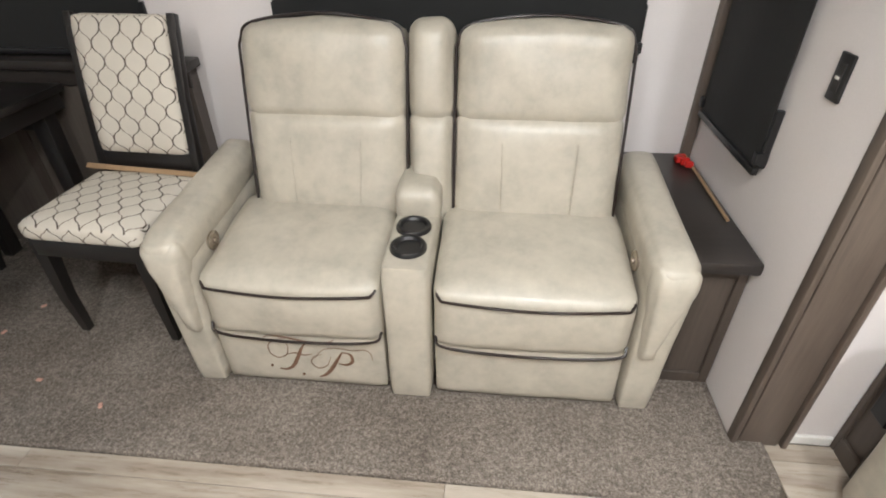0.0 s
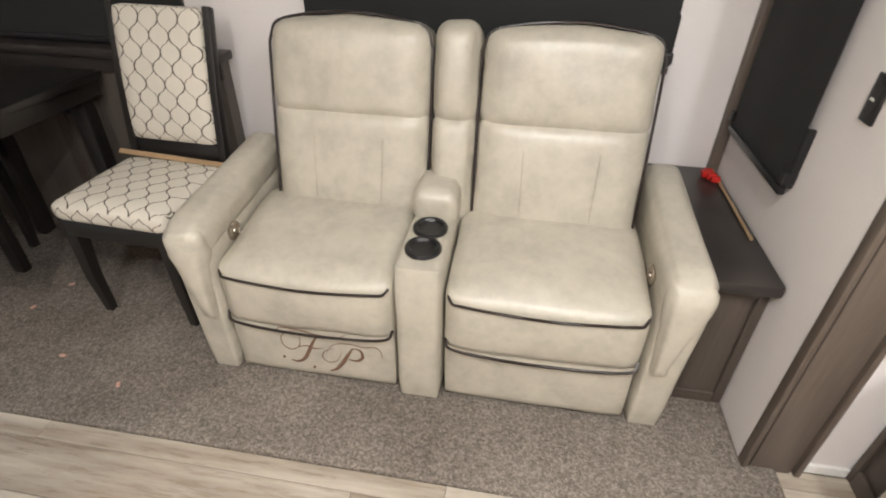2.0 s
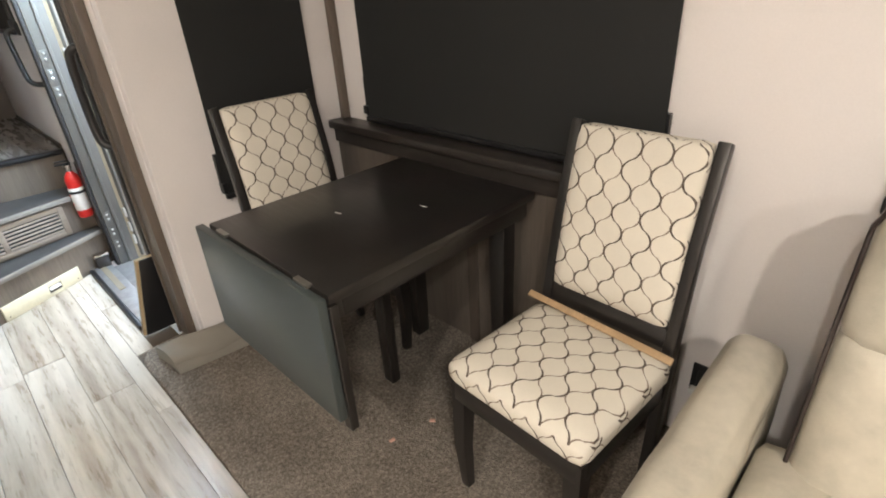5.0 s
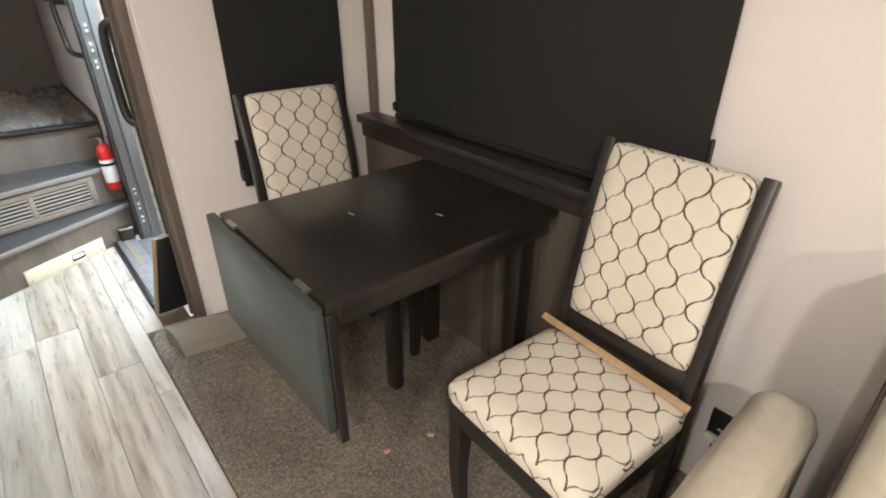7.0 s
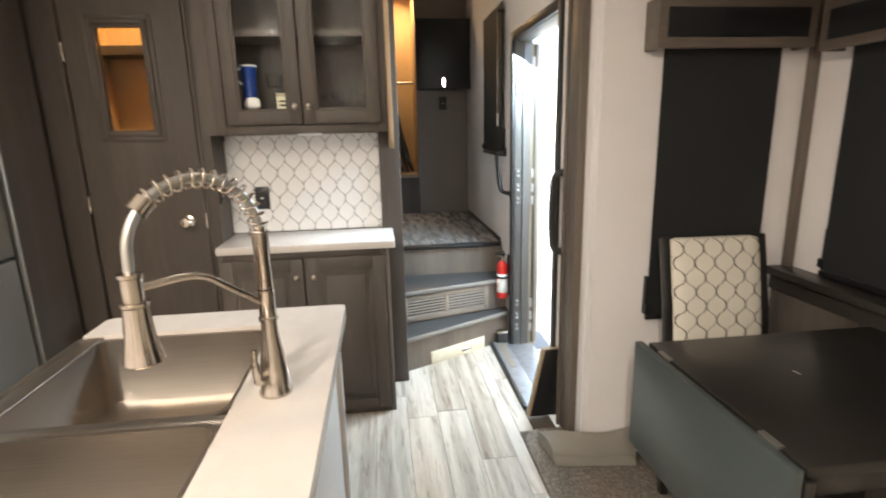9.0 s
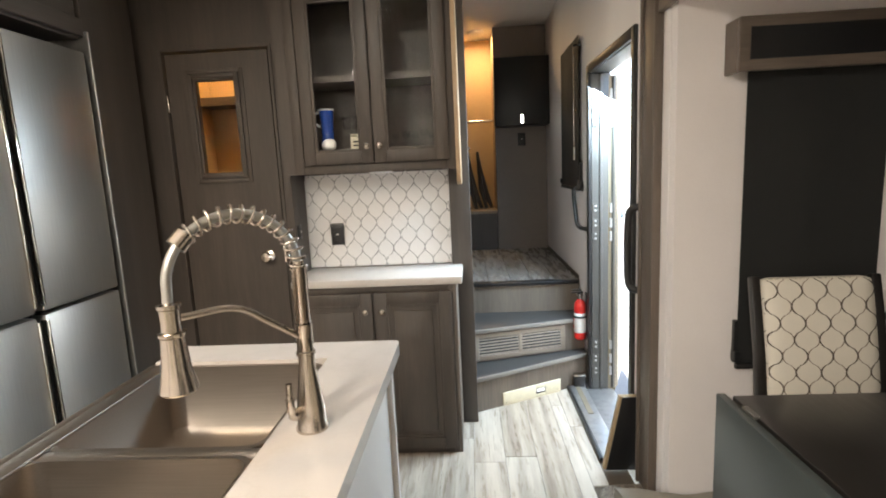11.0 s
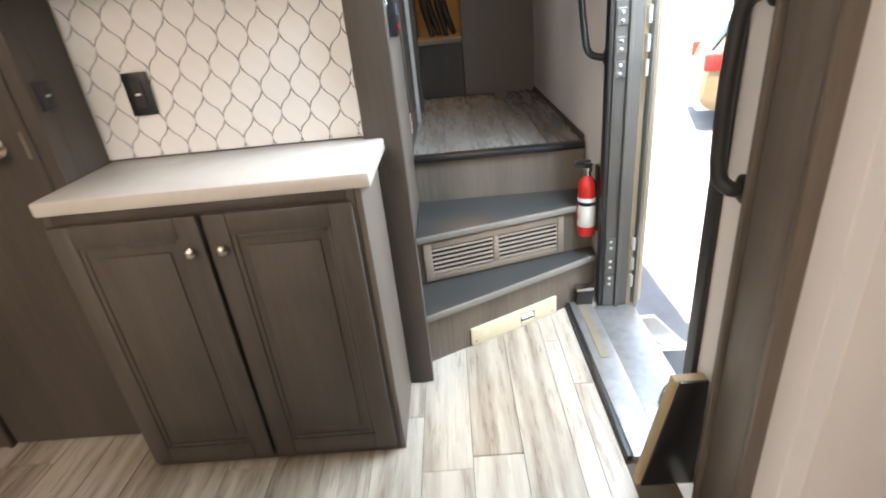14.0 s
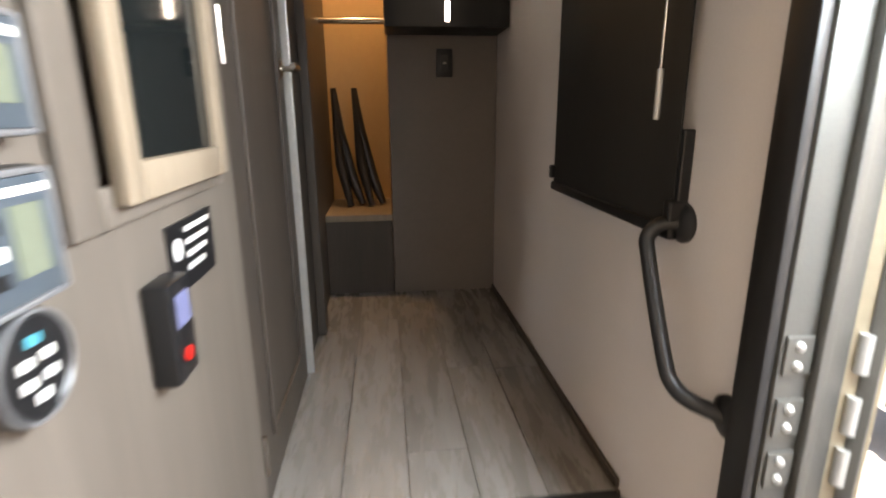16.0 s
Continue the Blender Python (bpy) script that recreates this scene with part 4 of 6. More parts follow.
def pad_fold(lift, thick, inset):
    """One layer of the pad: flat at its free end, propped up along the wall at the other."""
    bm = bmesh.new()
    nu, nv = 16, 8
    rows = []
    for side in (0, 1):
        for i in range(nu + 1):
            f = i / nu
            g = min(1.0, f / 0.40)
            a = Vector((-1.925 + 0.045 * f, 2.45 + 0.34 * f, 0.030))
            c = Vector((-2.115 + 0.150 * g, 2.43 + 0.13 * g + 0.24 * max(0.0, (f - 0.4) / 0.6), 0.055 + 0.065 * g))
            row = []
            for j in range(nv + 1):
                v = inset + (1 - inset) * j / nv
                p = a.lerp(c, v)
                p.z += lift + 0.007 * math.sin(9 * f + 5 * v) + 0.016 * math.sin(math.pi * v)
                if side:
                    p.z = max(0.0145, p.z - thick - 0.012 * (1 - abs(2 * v - 1)))
                elif j in (0, nv):
                    p.z -= 0.006
                row.append(bm.verts.new(p))
            rows.append(row)
    k = nu + 1
    for i in range(nu):
        for j in range(nv):
            bm.faces.new((rows[i][j], rows[i + 1][j], rows[i + 1][j + 1], rows[i][j + 1]))
            bm.faces.new((rows[k + i][j], rows[k + i][j + 1], rows[k + i + 1][j + 1], rows[k + i + 1][j]))
        for j in (0, nv):
            bm.faces.new((rows[i][j], rows[i + 1][j], rows[k + i + 1][j], rows[k + i][j]))
    for i in (0, nu):
        for j in range(nv):
            bm.faces.new((rows[i][j], rows[i][j + 1], rows[k + i][j + 1], rows[k + i][j]))
    bmesh.ops.recalc_face_normals(bm, faces=bm.faces[:])
    return bm


part("lower_fold", pad_fold(0.0, 0.03, 0.0), GREY_PAD, t, "", 60)
part("upper_fold", pad_fold(0.024, 0.018, 0.12), GREY_PAD, t, "", 60)
for i, (cx, cy) in enumerate(((-0.72, 2.60), (-0.98, 2.95), (-1.02, 2.80), (-0.45, 2.52))):
    c = thing("crumb", "small pale scrap lying on the carpet", "scrap", pose(cx, cy, 0.014, 0, 0, 40 * i), "scraps on the carpet")
    part("scrap", turned(boxes((-0.010, 0.010, -0.006, 0.006, 0, 0.006), bevel=0.002), Matrix()), PINK, c)

# ---- rear sofa and its end console ----
t = thing("rear_sofa", "cream leather sofa with dark piping facing the kitchen", "sofa")
part("base", boxes((1.74, 2.62, 0.62, 2.40, 0.0, 0.09), bevel=0.01), BLACK, t)
bm = bmesh.new()
cushion(bm, 1.68, 2.66, 2.26, 2.44, 0.0, 0.50, 0.04, 0.012, 9, (-1, 0, 0))
arm = part("arm", ruffle(bm), LEATHER, t, "", 60)
bm = bmesh.new()
cushion(bm, 1.665, 2.60, 2.235, 2.455, 0.46, 0.60, 0.05, 0.015, 9, (-1, 0, 1))
part("arm_pad", ruffle(bm, 0.006), LEATHER, arm, "", 60)
for sy0, sy1 in ((1.62, 2.25), (0.98, 1.61)):
    bm = bmesh.new()
    cushion(bm, 1.67, 2.30, sy0, sy1, 0.235, 0.455, 0.03, 0.02, 9, (-1, 0, 1))
    s = part("seat", ruffle(bm), LEATHER, t, "", 60)
    part("piping", loop_tube(smooth_path([(1.95, sy1 - 0.012, 0.452), (1.72, sy1 - 0.012, 0.442), (1.655, sy1 - 0.06, 0.425), (1.645, (sy0 + sy1) / 2, 0.422), (1.655, sy0 + 0.06, 0.425)]), 0.0045), PIPING, s, "dark brown piping", 60)
    bm = bmesh.new()
    cushion(bm, 1.68, 1.76, sy0 + 0.004, sy1 - 0.004, 0.03, 0.225, 0.02, 0.008, 7, (-1, 0, 0))
    part("footrest_panel", bm, LEATHER, t, "", 60)
    bm = bmesh.new()
    cushion(bm, 2.24, 2.46, sy0, sy1, 0.42, 1.02, 0.06, 0.03, 9, (-1, 0, 0))
    part("backrest", ruffle(bm, 0.006), LEATHER, t, "", 60)
bm = bmesh.new()
cushion(bm, 1.68, 2.66, 0.80, 0.97, 0.0, 0.58, 0.04, 0.012, 7, (-1, 0, 0))
part("arm", ruffle(bm), LEATHER, t, "", 60)
t = thing("end_console", "dark wood end console with outlets beside the rear sofa", "cabinet")
part("top", boxes((1.735, 2.62, 2.462, YW - 0.004, 0.475, 0.512), bevel=0.008), LEDGE, t, "charcoal laminate top", 40)
part("body", boxes((1.765, 2.60, 2.475, YW - 0.004, 0.0, 0.475), bevel=0.004), CAB, t)
for fy0, fy1, fz0, fz1 in ((2.470, 2.492, 0.0, 0.474), (2.575, 2.594, 0.0, 0.474), (2.493, 2.574, 0.0, 0.06), (2.493, 2.574, 0.43, 0.474)):
    part("face_rail", boxes((1.752, 1.765, fy0, fy1, fz0, fz1), bevel=0.003), CAB, t)
part("power_plate", boxes((1.756, 1.767, 2.503, 2.560, 0.20, 0.38), bevel=0.003), BLACK, t, "black power outlet plate")
part("outlet_ring", lathe(bmesh.new(), pose(1.757, 2.531, 0.33, 0, -90, 0), [(0.016, 0), (0.016, 0.006), (0.010, 0.007), (0.008, 0.003)], 18), CHROME, t, "round chrome outlet ring")
setting("baseboard", boxes((SL1 + 0.155, 1.75, YW - 0.012, YW - 0.001, 0.0, 0.035), bevel=0.003), WHITE, "thin white skirting under the wall", "baseboard")

t = thing("ceiling_light_box", "white rectangular ceiling light over the dinette", "light")
part("housing", boxes((-1.46, -0.86, 3.10, 3.31, 1.81, SLIDE_CEIL), bevel=0.008), WHITE, t, "", 40)
part("diffuser", boxes((-1.43, -0.89, 3.12, 3.29, 1.803, 1.8095), bevel=0.002), CREAM, t, "frosted diffuser")

# ---- kitchen: pantry door, hutch, fridge, island ----
def framed_door(parent, name, x, y0, y1, z0, z1, rail, material, glass=None, depth=0.02):
    """A cabinet door in the plane x (front face), with rails, a stepped bead and a raised or glass centre."""
    bm = boxes((x - depth, x, y0, y0 + rail, z0, z1), (x - depth, x, y1 - rail, y1, z0, z1), (x - depth, x, y0 + rail, y1 - rail, z0, z0 + rail), (x - depth, x, y0 + rail, y1 - rail, z1 - rail, z1), bevel=0.003)
    d = part(name, bm, material, parent, "", 40)
    a0, a1, c0, c1, q = y0 + rail - 0.001, y1 - rail + 0.001, z0 + rail - 0.001, z1 - rail + 0.001, 0.014
    bead = boxes((x - 0.014, x - 0.005, a0, a0 + q, c0, c1), (x - 0.014, x - 0.005, a1 - q, a1, c0, c1), (x - 0.014, x - 0.005, a0 + q, a1 - q, c0, c0 + q), (x - 0.014, x - 0.005, a0 + q, a1 - q, c1 - q, c1), bevel=0.003)
    part("bead", bead, material, d, "", 40)
    if glass is None:
        p = boxes((x - 0.016, x - 0.010, a0 + q, a1 - q, c0 + q, c1 - q))
        box(p, x - 0.012, x - 0.004, a0 + q + 0.022, a1 - q - 0.022, c0 + q + 0.022, c1 - q - 0.022, 0.004)
        part("panel", p, material, d, "", 40)
    else:
        g = part("glass_pane", boxes((x - 0.013, x - 0.010, a0 + q, a1 - q, c0 + q, c1 - q)), glass, d, "clear glass pane")
        g.visible_shadow = False
    return d


def knob(parent, x, y, z):
    part("knob", lathe(bmesh.new(), pose(x, y, z, 0, 90, 0), [(0.006, -0.002), (0.006, 0.010), (0.013, 0.015), (0.015, 0.021), (0.011, 0.026), (0.002, 0.028)], 18), CHROME, parent, "satin nickel knob", 50)


# pantry door with its lit window
t = thing("pantry_door", "closed dark wood pantry door with a small lit window", "door")
dz1, wy0, wy1, wz0, wz1 = 2.035, 0.547, 0.740, 1.458, 1.905
part("slab", boxes((-2.695, -2.657, 0.41, wy0, 0.01, dz1), (-2.695, -2.657, wy1, 0.92, 0.01, dz1), (-2.695, -2.657, wy0, wy1, 0.01, wz0), (-2.695, -2.657, wy0, wy1, wz1, dz1)), CAB, t)
for k, q in enumerate(((0.030, 0.012), (0.052, 0.007))):
    o, h = q
    fr = boxes((-2.657, -2.657 + h, wy0 - o, wy0 - o + 0.02, wz0 - o, wz1 + o), (-2.657, -2.657 + h, wy1 + o - 0.02, wy1 + o, wz0 - o, wz1 + o), (-2.657, -2.657 + h, wy0 - o + 0.02, wy1 + o - 0.02, wz0 - o, wz0 - o + 0.02), (-2.657, -2.657 + h, wy0 - o + 0.02, wy1 + o - 0.02, wz1 + o - 0.02, wz1 + o), bevel=0.002)
    part("window_bead", fr, CAB, t, "", 40)
g = part("window_pane", boxes((-2.680, -2.676, wy0, wy1, wz0, wz1)), GLASS, t, "clear glass pane")
g.visible_shadow = False
part("door_knob", lathe(bmesh.new(), pose(-2.657, 0.838, 1.025, 0, 90, 0), [(0.030, 0), (0.028, 0.006), (0.012, 0.012), (0.011, 0.030), (0.024, 0.040), (0.029, 0.052), (0.022, 0.064), (0.004, 0.067)], 22), CHROME, t, "satin nickel round door knob", 50)
part("strike_plate", boxes((-2.658, -2.648, 0.918, 0.926, 0.99, 1.06)), CHROME, t, "small nickel latch plate")
for hz in (0.40, 1.12, 1.80):
    part("hinge", tube(bmesh.new(), [(-2.649, 0.405, hz - 0.04), (-2.649, 0.405, hz + 0.04)], 0.006, 10), CHROME, t, "satin nickel hinge")
jamb = boxes((-2.650, -2.642, 0.385, 0.400, 0, 2.06), (-2.650, -2.642, 0.930, 0.945, 0, 2.06), (-2.650, -2.642, 0.400, 0.930, 2.045, 2.06), bevel=0.002)
setting("trim_pantry_door", jamb, CAB, "thin dark casing round the pantry door", "trim")
t = thing("pantry_shelf", "dark shelf inside the lit pantry", "shelf")
part("board", boxes((-3.378, -3.20, 0.263, 0.929, 1.86, 1.91), bevel=0.003), CAB, t)
lamp = bpy.data.lights.new("pantry_lamp_light", "AREA")
lamp.shape, lamp.size, lamp.energy, lamp.color = "DISK", 0.16, 8.0, (1.0, 0.62, 0.28)
new("pantry_lamp_light", lamp).matrix_world = pose(-2.86, 0.62, 2.45)
t = thing("pantry_lamp", "small white ceiling lamp inside the pantry", "lamp")
part("trim_ring", lathe(bmesh.new(), pose(-2.86, 0.62, 2.465), [(0.065, 0.0), (0.08, 0.008), (0.08, 0.030), (0.066, 0.030)], 24), WHITE, t)
part("stem", tube(bmesh.new(), [(-2.86, 0.62, 2.49), (-2.86, 0.62, 2.66)], 0.012, 10), WHITE, t)

# lower hutch
HX = -2.53
t = thing("hutch_base_cabinet", "dark umber base cabinet with two raised-panel doors", "cabinet")
part("body", boxes((-2.862, HX - 0.002, 0.988, 1.775, 0.0, 0.874)), CAB, t)
fr = boxes((HX - 0.002, HX + 0.012, 0.988, 1.012, 0.0, 0.874), (HX - 0.002, HX + 0.012, 1.752, 1.775, 0.0, 0.874), (HX - 0.002, HX + 0.012, 1.012, 1.752, 0.0, 0.05), (HX - 0.002, HX + 0.012, 1.012, 1.752, 0.835, 0.874), (HX - 0.002, HX + 0.012, 1.375, 1.400, 0.05, 0.835), bevel=0.002)
part("face_frame", fr, CAB, t, "", 40)
for y0, y1, ky in ((1.000, 1.380, 1.348), (1.394, 1.766, 1.430)):
    d = framed_door(t, "door", HX + 0.034, y0, y1, 0.035, 0.845, 0.058, CAB)
    knob(d, HX + 0.034, ky, 0.755)
part("side_panel", boxes((-2.86, HX + 0.012, 1.7755, 1.7915, 0.0, 0.874), bevel=0.002), HALLWOOD, t, "lighter grey wood side panel")
tagged(part("countertop", boxes((-2.864, -2.495, 0.988, 1.822, 0.876, 0.915), bevel=0.008), QUARTZ, None, "", 40), "white solid-surface counter on the hutch", "countertop")

# ogee tile backsplash
back = setting("backsplash", boxes((-2.8655, -2.852, 0.99, 1.762, 0.917, 1.425)), GROUT, "white ogee tile backsplash with dark joints", "backsplash")
setting("trim_backsplash", boxes((-2.852, -2.841, 1.7625, 1.7705, 0.917, 1.425)), WHITE, "thin white edge strip of the backsplash", "trim")


def ogee_tile(w, h, gap, lo=-9.0, hi=9.0, bot=-9.0, top=9.0):
    """One ogee tile in the plane x = 0, cut off at the given sides, with eased edges."""
    n = 36
    right, left = [], []
    for i in range(n + 1):
        z = -h / 2 + h * i / n
        cs = math.cos(2 * math.pi * z / h)
        half = max(0.0008, w / 4 * (1 + math.copysign(abs(cs) ** 0.74, cs)) - gap)
        if z < bot - 1e-6 or z > top + 1e-6:
            continue
        right.append((min(hi, half), z))
        left.append((max(lo, -half), z))
    pts = right + left[::-1]
    bm = bmesh.new()
    back_v = [bm.verts.new((0.0, a, b)) for a, b in pts]
    front_v = [bm.verts.new((0.0008, a, b)) for a, b in pts]
    bm.faces.new(front_v)
    k = len(pts)
    for i in range(k):
        bm.faces.new((back_v[i], back_v[(i + 1) % k], front_v[(i + 1) % k], front_v[i]))
    bmesh.ops.recalc_face_normals(bm, faces=bm.faces[:])
    me = bpy.data.meshes.new("tile")
    bm.to_mesh(me)
    bm.free()
    me.materials.append(TILE)
    return me


TW, TH = 0.0855, 0.143
meshes = {}
ya, yb, za, zb = 0.992, 1.760, 0.919, 1.424
for r in range(-1, 9):
    for c in range(-1, 11):
        cy = ya + 0.030 + (c + (0.5 if r % 2 else 0.0)) * TW
        cz = za + 0.020 + r * TH / 2
        lo, hi, bot, top = max(-TW, ya - cy), min(TW, yb - cy), max(-TH, za - cz), min(TH, zb - cz)
        if hi < -TW / 2 + 0.006 or lo > TW / 2 - 0.006 or top < -TH / 2 + 0.02 or bot > TH / 2 - 0.02:
            continue
        key = tuple(round(v, 3) for v in (lo if lo > -TW / 2 else -9, hi if hi < TW / 2 else 9, bot if bot > -TH / 2 else -9, top if top < TH / 2 else 9))
        if key not in meshes:
            meshes[key] = ogee_tile(TW, TH, 0.0017, *key)
        ob = new("tile", meshes[key])
        ob.matrix_basis = pose(-2.852, cy, cz)
        ob.parent = back
outlet("black wall outlet on the tiled backsplash", pose(-2.8445, 1.150, 1.10, 0, 0, 90), 0.072, 0.118)
outlet("black switch on the hutch side panel", pose(-2.70, 0.9852, 1.135, 0, 0, 180), 0.05, 0.075)

# upper hutch with glass doors
UX = -2.55
t = thing("hutch_wall_cabinet", "dark umber wall cabinet with two glass doors", "cabinet")
part("carcass", boxes((-2.862, UX - 0.022, 1.045, 1.060, 1.43, 2.30), (-2.862, UX - 0.022, 1.785, 1.800, 1.43, 2.30), (-2.862, UX - 0.022, 1.060, 1.785, 1.43, 1.538), (-2.862, UX - 0.022, 1.060, 1.785, 2.28, 2.30), (-2.862, -2.850, 1.060, 1.785, 1.448, 2.28)), CAB, t)
part("shelf", boxes((-2.850, UX - 0.06, 1.061, 1.784, 1.855, 1.885)), CAB_Y, t, "dark wood shelf")
fr = boxes((UX - 0.022, UX - 0.002, 1.045, 1.09, 1.425, 2.30), (UX - 0.022, UX - 0.002, 1.775, 1.817, 1.425, 2.30), (UX - 0.022, UX - 0.002, 1.09, 1.775, 1.425, 1.462), (UX - 0.022, UX - 0.002, 1.09, 1.775, 2.24, 2.30), bevel=0.002)
part("face_frame", fr, CAB, t, "", 40)
for y0, y1, ky in ((1.100, 1.430, 1.403), (1.438, 1.785, 1.463)):
    d = framed_door(t, "door", UX + 0.018, y0, y1, 1.468, 2.26, 0.055, CAB, GLASS)
    knob(d, UX + 0.018, ky, 1.545)
part("filler", boxes((-2.862, UX - 0.022, 0.986, 1.0445, 1.425, CEIL - 0.002)), CAB, t)
part("crown", boxes((-2.862, UX + 0.01, 1.045, 1.817, 2.301, CEIL - 0.002), bevel=0.006), CAB, t)


def corbel():
    """The end panel: a maple board whose lower front corner is rounded."""
    x0, x1, z0, z1, r = -2.822, UX + 0.085, 1.348, 2.34, 0.05
    pts = [(x0, z1), (x0, z0)]
    pts += [(x1 - r + r * math.sin(a), z0 + r - r * math.cos(a)) for a in [i * math.pi / 12 for i in range(7)]]
    pts += [(x1, z1)]
    return prism(pts, "y", 1.818, 1.838, 0.003)


part("end_panel", corbel(), MAPLE, t, "bare maple end panel with a rounded corner", 40)
t = thing("under_cabinet_lamp", "round white lamp under the hutch cabinet", "lamp")
part("dome", lathe(bmesh.new(), pose(-2.66, 1.44, 1.43, 180, 0, 0), [(0.06, 0.0), (0.058, 0.008), (0.045, 0.014), (0.002, 0.017)], 24), WHITE, t, "", 50)

mug = thing("tall_mug", "tall blue boot-shaped mug with a white rim", "mug", pose(-2.67, 1.185, 1.539, 0, 0, 20))
part("body", lathe(bmesh.new(), pose(0, 0, 0.03), [(0.034, 0.0), (0.030, 0.03), (0.031, 0.10), (0.036, 0.165), (0.032, 0.166), (0.026, 0.10)], 24), BLUE, mug, "", 50)
bm = bmesh.new()
cushion(bm, -0.035, 0.075, -0.032, 0.032, 0.0, 0.05, 0.02, 0.004, 5, (0, 0, 1))
part("toe", bm, WHITE, mug, "white and blue foot of the mug", 60)
part("rim", lathe(bmesh.new(), pose(0, 0, 0.192), [(0.033, 0.0), (0.038, 0.0), (0.038, 0.007), (0.033, 0.007)], 24), WHITE, mug, "white rim", 50)
part("handle", tube(bmesh.new(), smooth_path([(0, -0.032, 0.185), (0, -0.058, 0.175), (0, -0.062, 0.14), (0, -0.034, 0.115)]), 0.006, 8), WHITE, mug, "white handle", 60)
t = thing("small_carton", "small pale printed carton with an open lid", "box", pose(-2.65, 1.345, 1.539, 0, 0, 10))
part("carton", boxes((-0.03, 0.03, -0.042, 0.042, 0.0, 0.055), bevel=0.002), CREAM, t)
part("lid", turned(boxes((-0.03, 0.03, -0.042, 0.042, 0.0, 0.003)), pose(0, 0, 0.056, 0, -24, 0)), CREAM, t)
for q in range(2):
    part("print_bar", boxes((0.030, 0.0312, -0.03, 0.03 - 0.02 * q, 0.012 + 0.018 * q, 0.020 + 0.018 * q)), BLACK, t)


def goblet(label, m, scale=1.0):
    g = thing("drinking_glass", label, "glass", m, "glasses in the hutch")
    s = scale
    part("bowl", lathe(bmesh.new(), Matrix(), [(0.026 * s, 0.0), (0.027 * s, 0.004), (0.005 * s, 0.008), (0.005 * s, 0.05 * s), (0.026 * s, 0.08 * s), (0.030 * s, 0.13 * s), (0.028 * s, 0.13 * s), (0.022 * s, 0.085 * s)], 18), GLASS, g, "", 50)
    return g


gl = goblet("clear stemmed glass standing in the wall cabinet", pose(-2.71, 1.29, 1.539), 1.25)
for gy, gx, gs in ((1.52, -2.63, 0.5), (1.57, -2.66, 0.6), (1.62, -2.62, 0.5), (1.66, -2.66, 0.65), (1.70, -2.63, 0.5), (1.74, -2.66, 0.55)):
    goblet("small clear glass standing in the wall cabinet", pose(gx - 0.05, gy, 1.539), gs)

# refrigerator and its surround
FY = 0.32
t = thing("refrigerator", "large brushed-steel four-door refrigerator", "refrigerator")
part("cabinet", boxes((-2.235, -1.40, -0.40, FY - 0.062, 0.0, 1.975), bevel=0.006), BLACK_METAL, t, "dark grey cabinet sides")
for x0, x1, hinge in ((-2.232, -1.832, 1), (-1.796, -1.402, -1)):
    for z0, z1 in ((0.06, 0.968), (0.980, 1.965)):
        d = part("door", boxes((x0, x1, FY - 0.060, FY, z0, z1), bevel=0.010), STEEL, t, "", 40)
        xe = x1 if hinge > 0 else x0
        part("edge_grip", boxes((xe - hinge * 0.002 - 0.006, xe - hinge * 0.002 + 0.006, FY - 0.022, FY + 0.006, z0 + 0.02, z1 - 0.02), bevel=0.003), STEEL_POLISHED, d, "polished steel grip edge", 40)
part("kick_plate", boxes((-2.22, -1.41, FY - 0.06, FY - 0.03, 0.0, 0.055)), BLACK, t)
part("display", boxes((-1.72, -1.695, FY - 0.001, FY + 0.0025, 1.60, 1.84), bevel=0.001), BLACK, t, "narrow black display strip")
t = thing("refrigerator_surround", "dark umber panels framing the refrigerator", "cabinet")
part("side_panel", boxes((-2.595, -2.262, -0.40, FY - 0.02, 0.0, CEIL - 0.002), bevel=0.003), CAB, t)
part("chrome_strip", boxes((-2.262, -2.252, -0.1, FY + 0.008, 0.0, 2.05), bevel=0.002), STEEL, t, "thin steel edge strip")
part("header", boxes((-2.251, -1.30, -0.40, FY - 0.03, 2.02, CEIL - 0.002), bevel=0.004), CAB_X, t)
part("header_rail", boxes((-2.251, -1.30, FY - 0.03, FY - 0.005, 2.03, 2.10), (-2.251, -1.30, FY - 0.03, FY + 0.02, CEIL - 0.07, CEIL - 0.004), bevel=0.004), CAB_X, t)

# island
IX0, IX1, IY0, IY1, IZ = -1.59, -0.40, 0.962, 1.645, 0.915
CX0, CX1, CY0, CY1 = -1.452, -0.53, 1.012, 1.460
t = thing("kitchen_island", "off-white kitchen island base under a white counter", "island")
for nm, r in (("side_panel", (IX0 + 0.04, IX1 - 0.04, IY0 + 0.04, IY0 + 0.06, 0.0, 0.655)), ("stile", (IX0 + 0.04, CX0 - 0.002, IY0 + 0.04, IY0 + 0.06, 0.656, 0.876)), ("stile", (CX1 + 0.002, IX1 - 0.04, IY0 + 0.04, IY0 + 0.06, 0.656, 0.876)), ("side_panel", (IX0 + 0.04, IX1 - 0.04, IY1 - 0.06, IY1 - 0.04, 0.0, 0.876)), ("end_panel", (IX0 + 0.04, IX0 + 0.06, IY0 + 0.0605, IY1 - 0.0605, 0.0, 0.876)), ("end_panel", (IX1 - 0.06, IX1 - 0.04, IY0 + 0.0605, IY1 - 0.0605, 0.0, 0.876))):
    part(nm, boxes(r, bevel=0.002), WALL_PANEL, t)
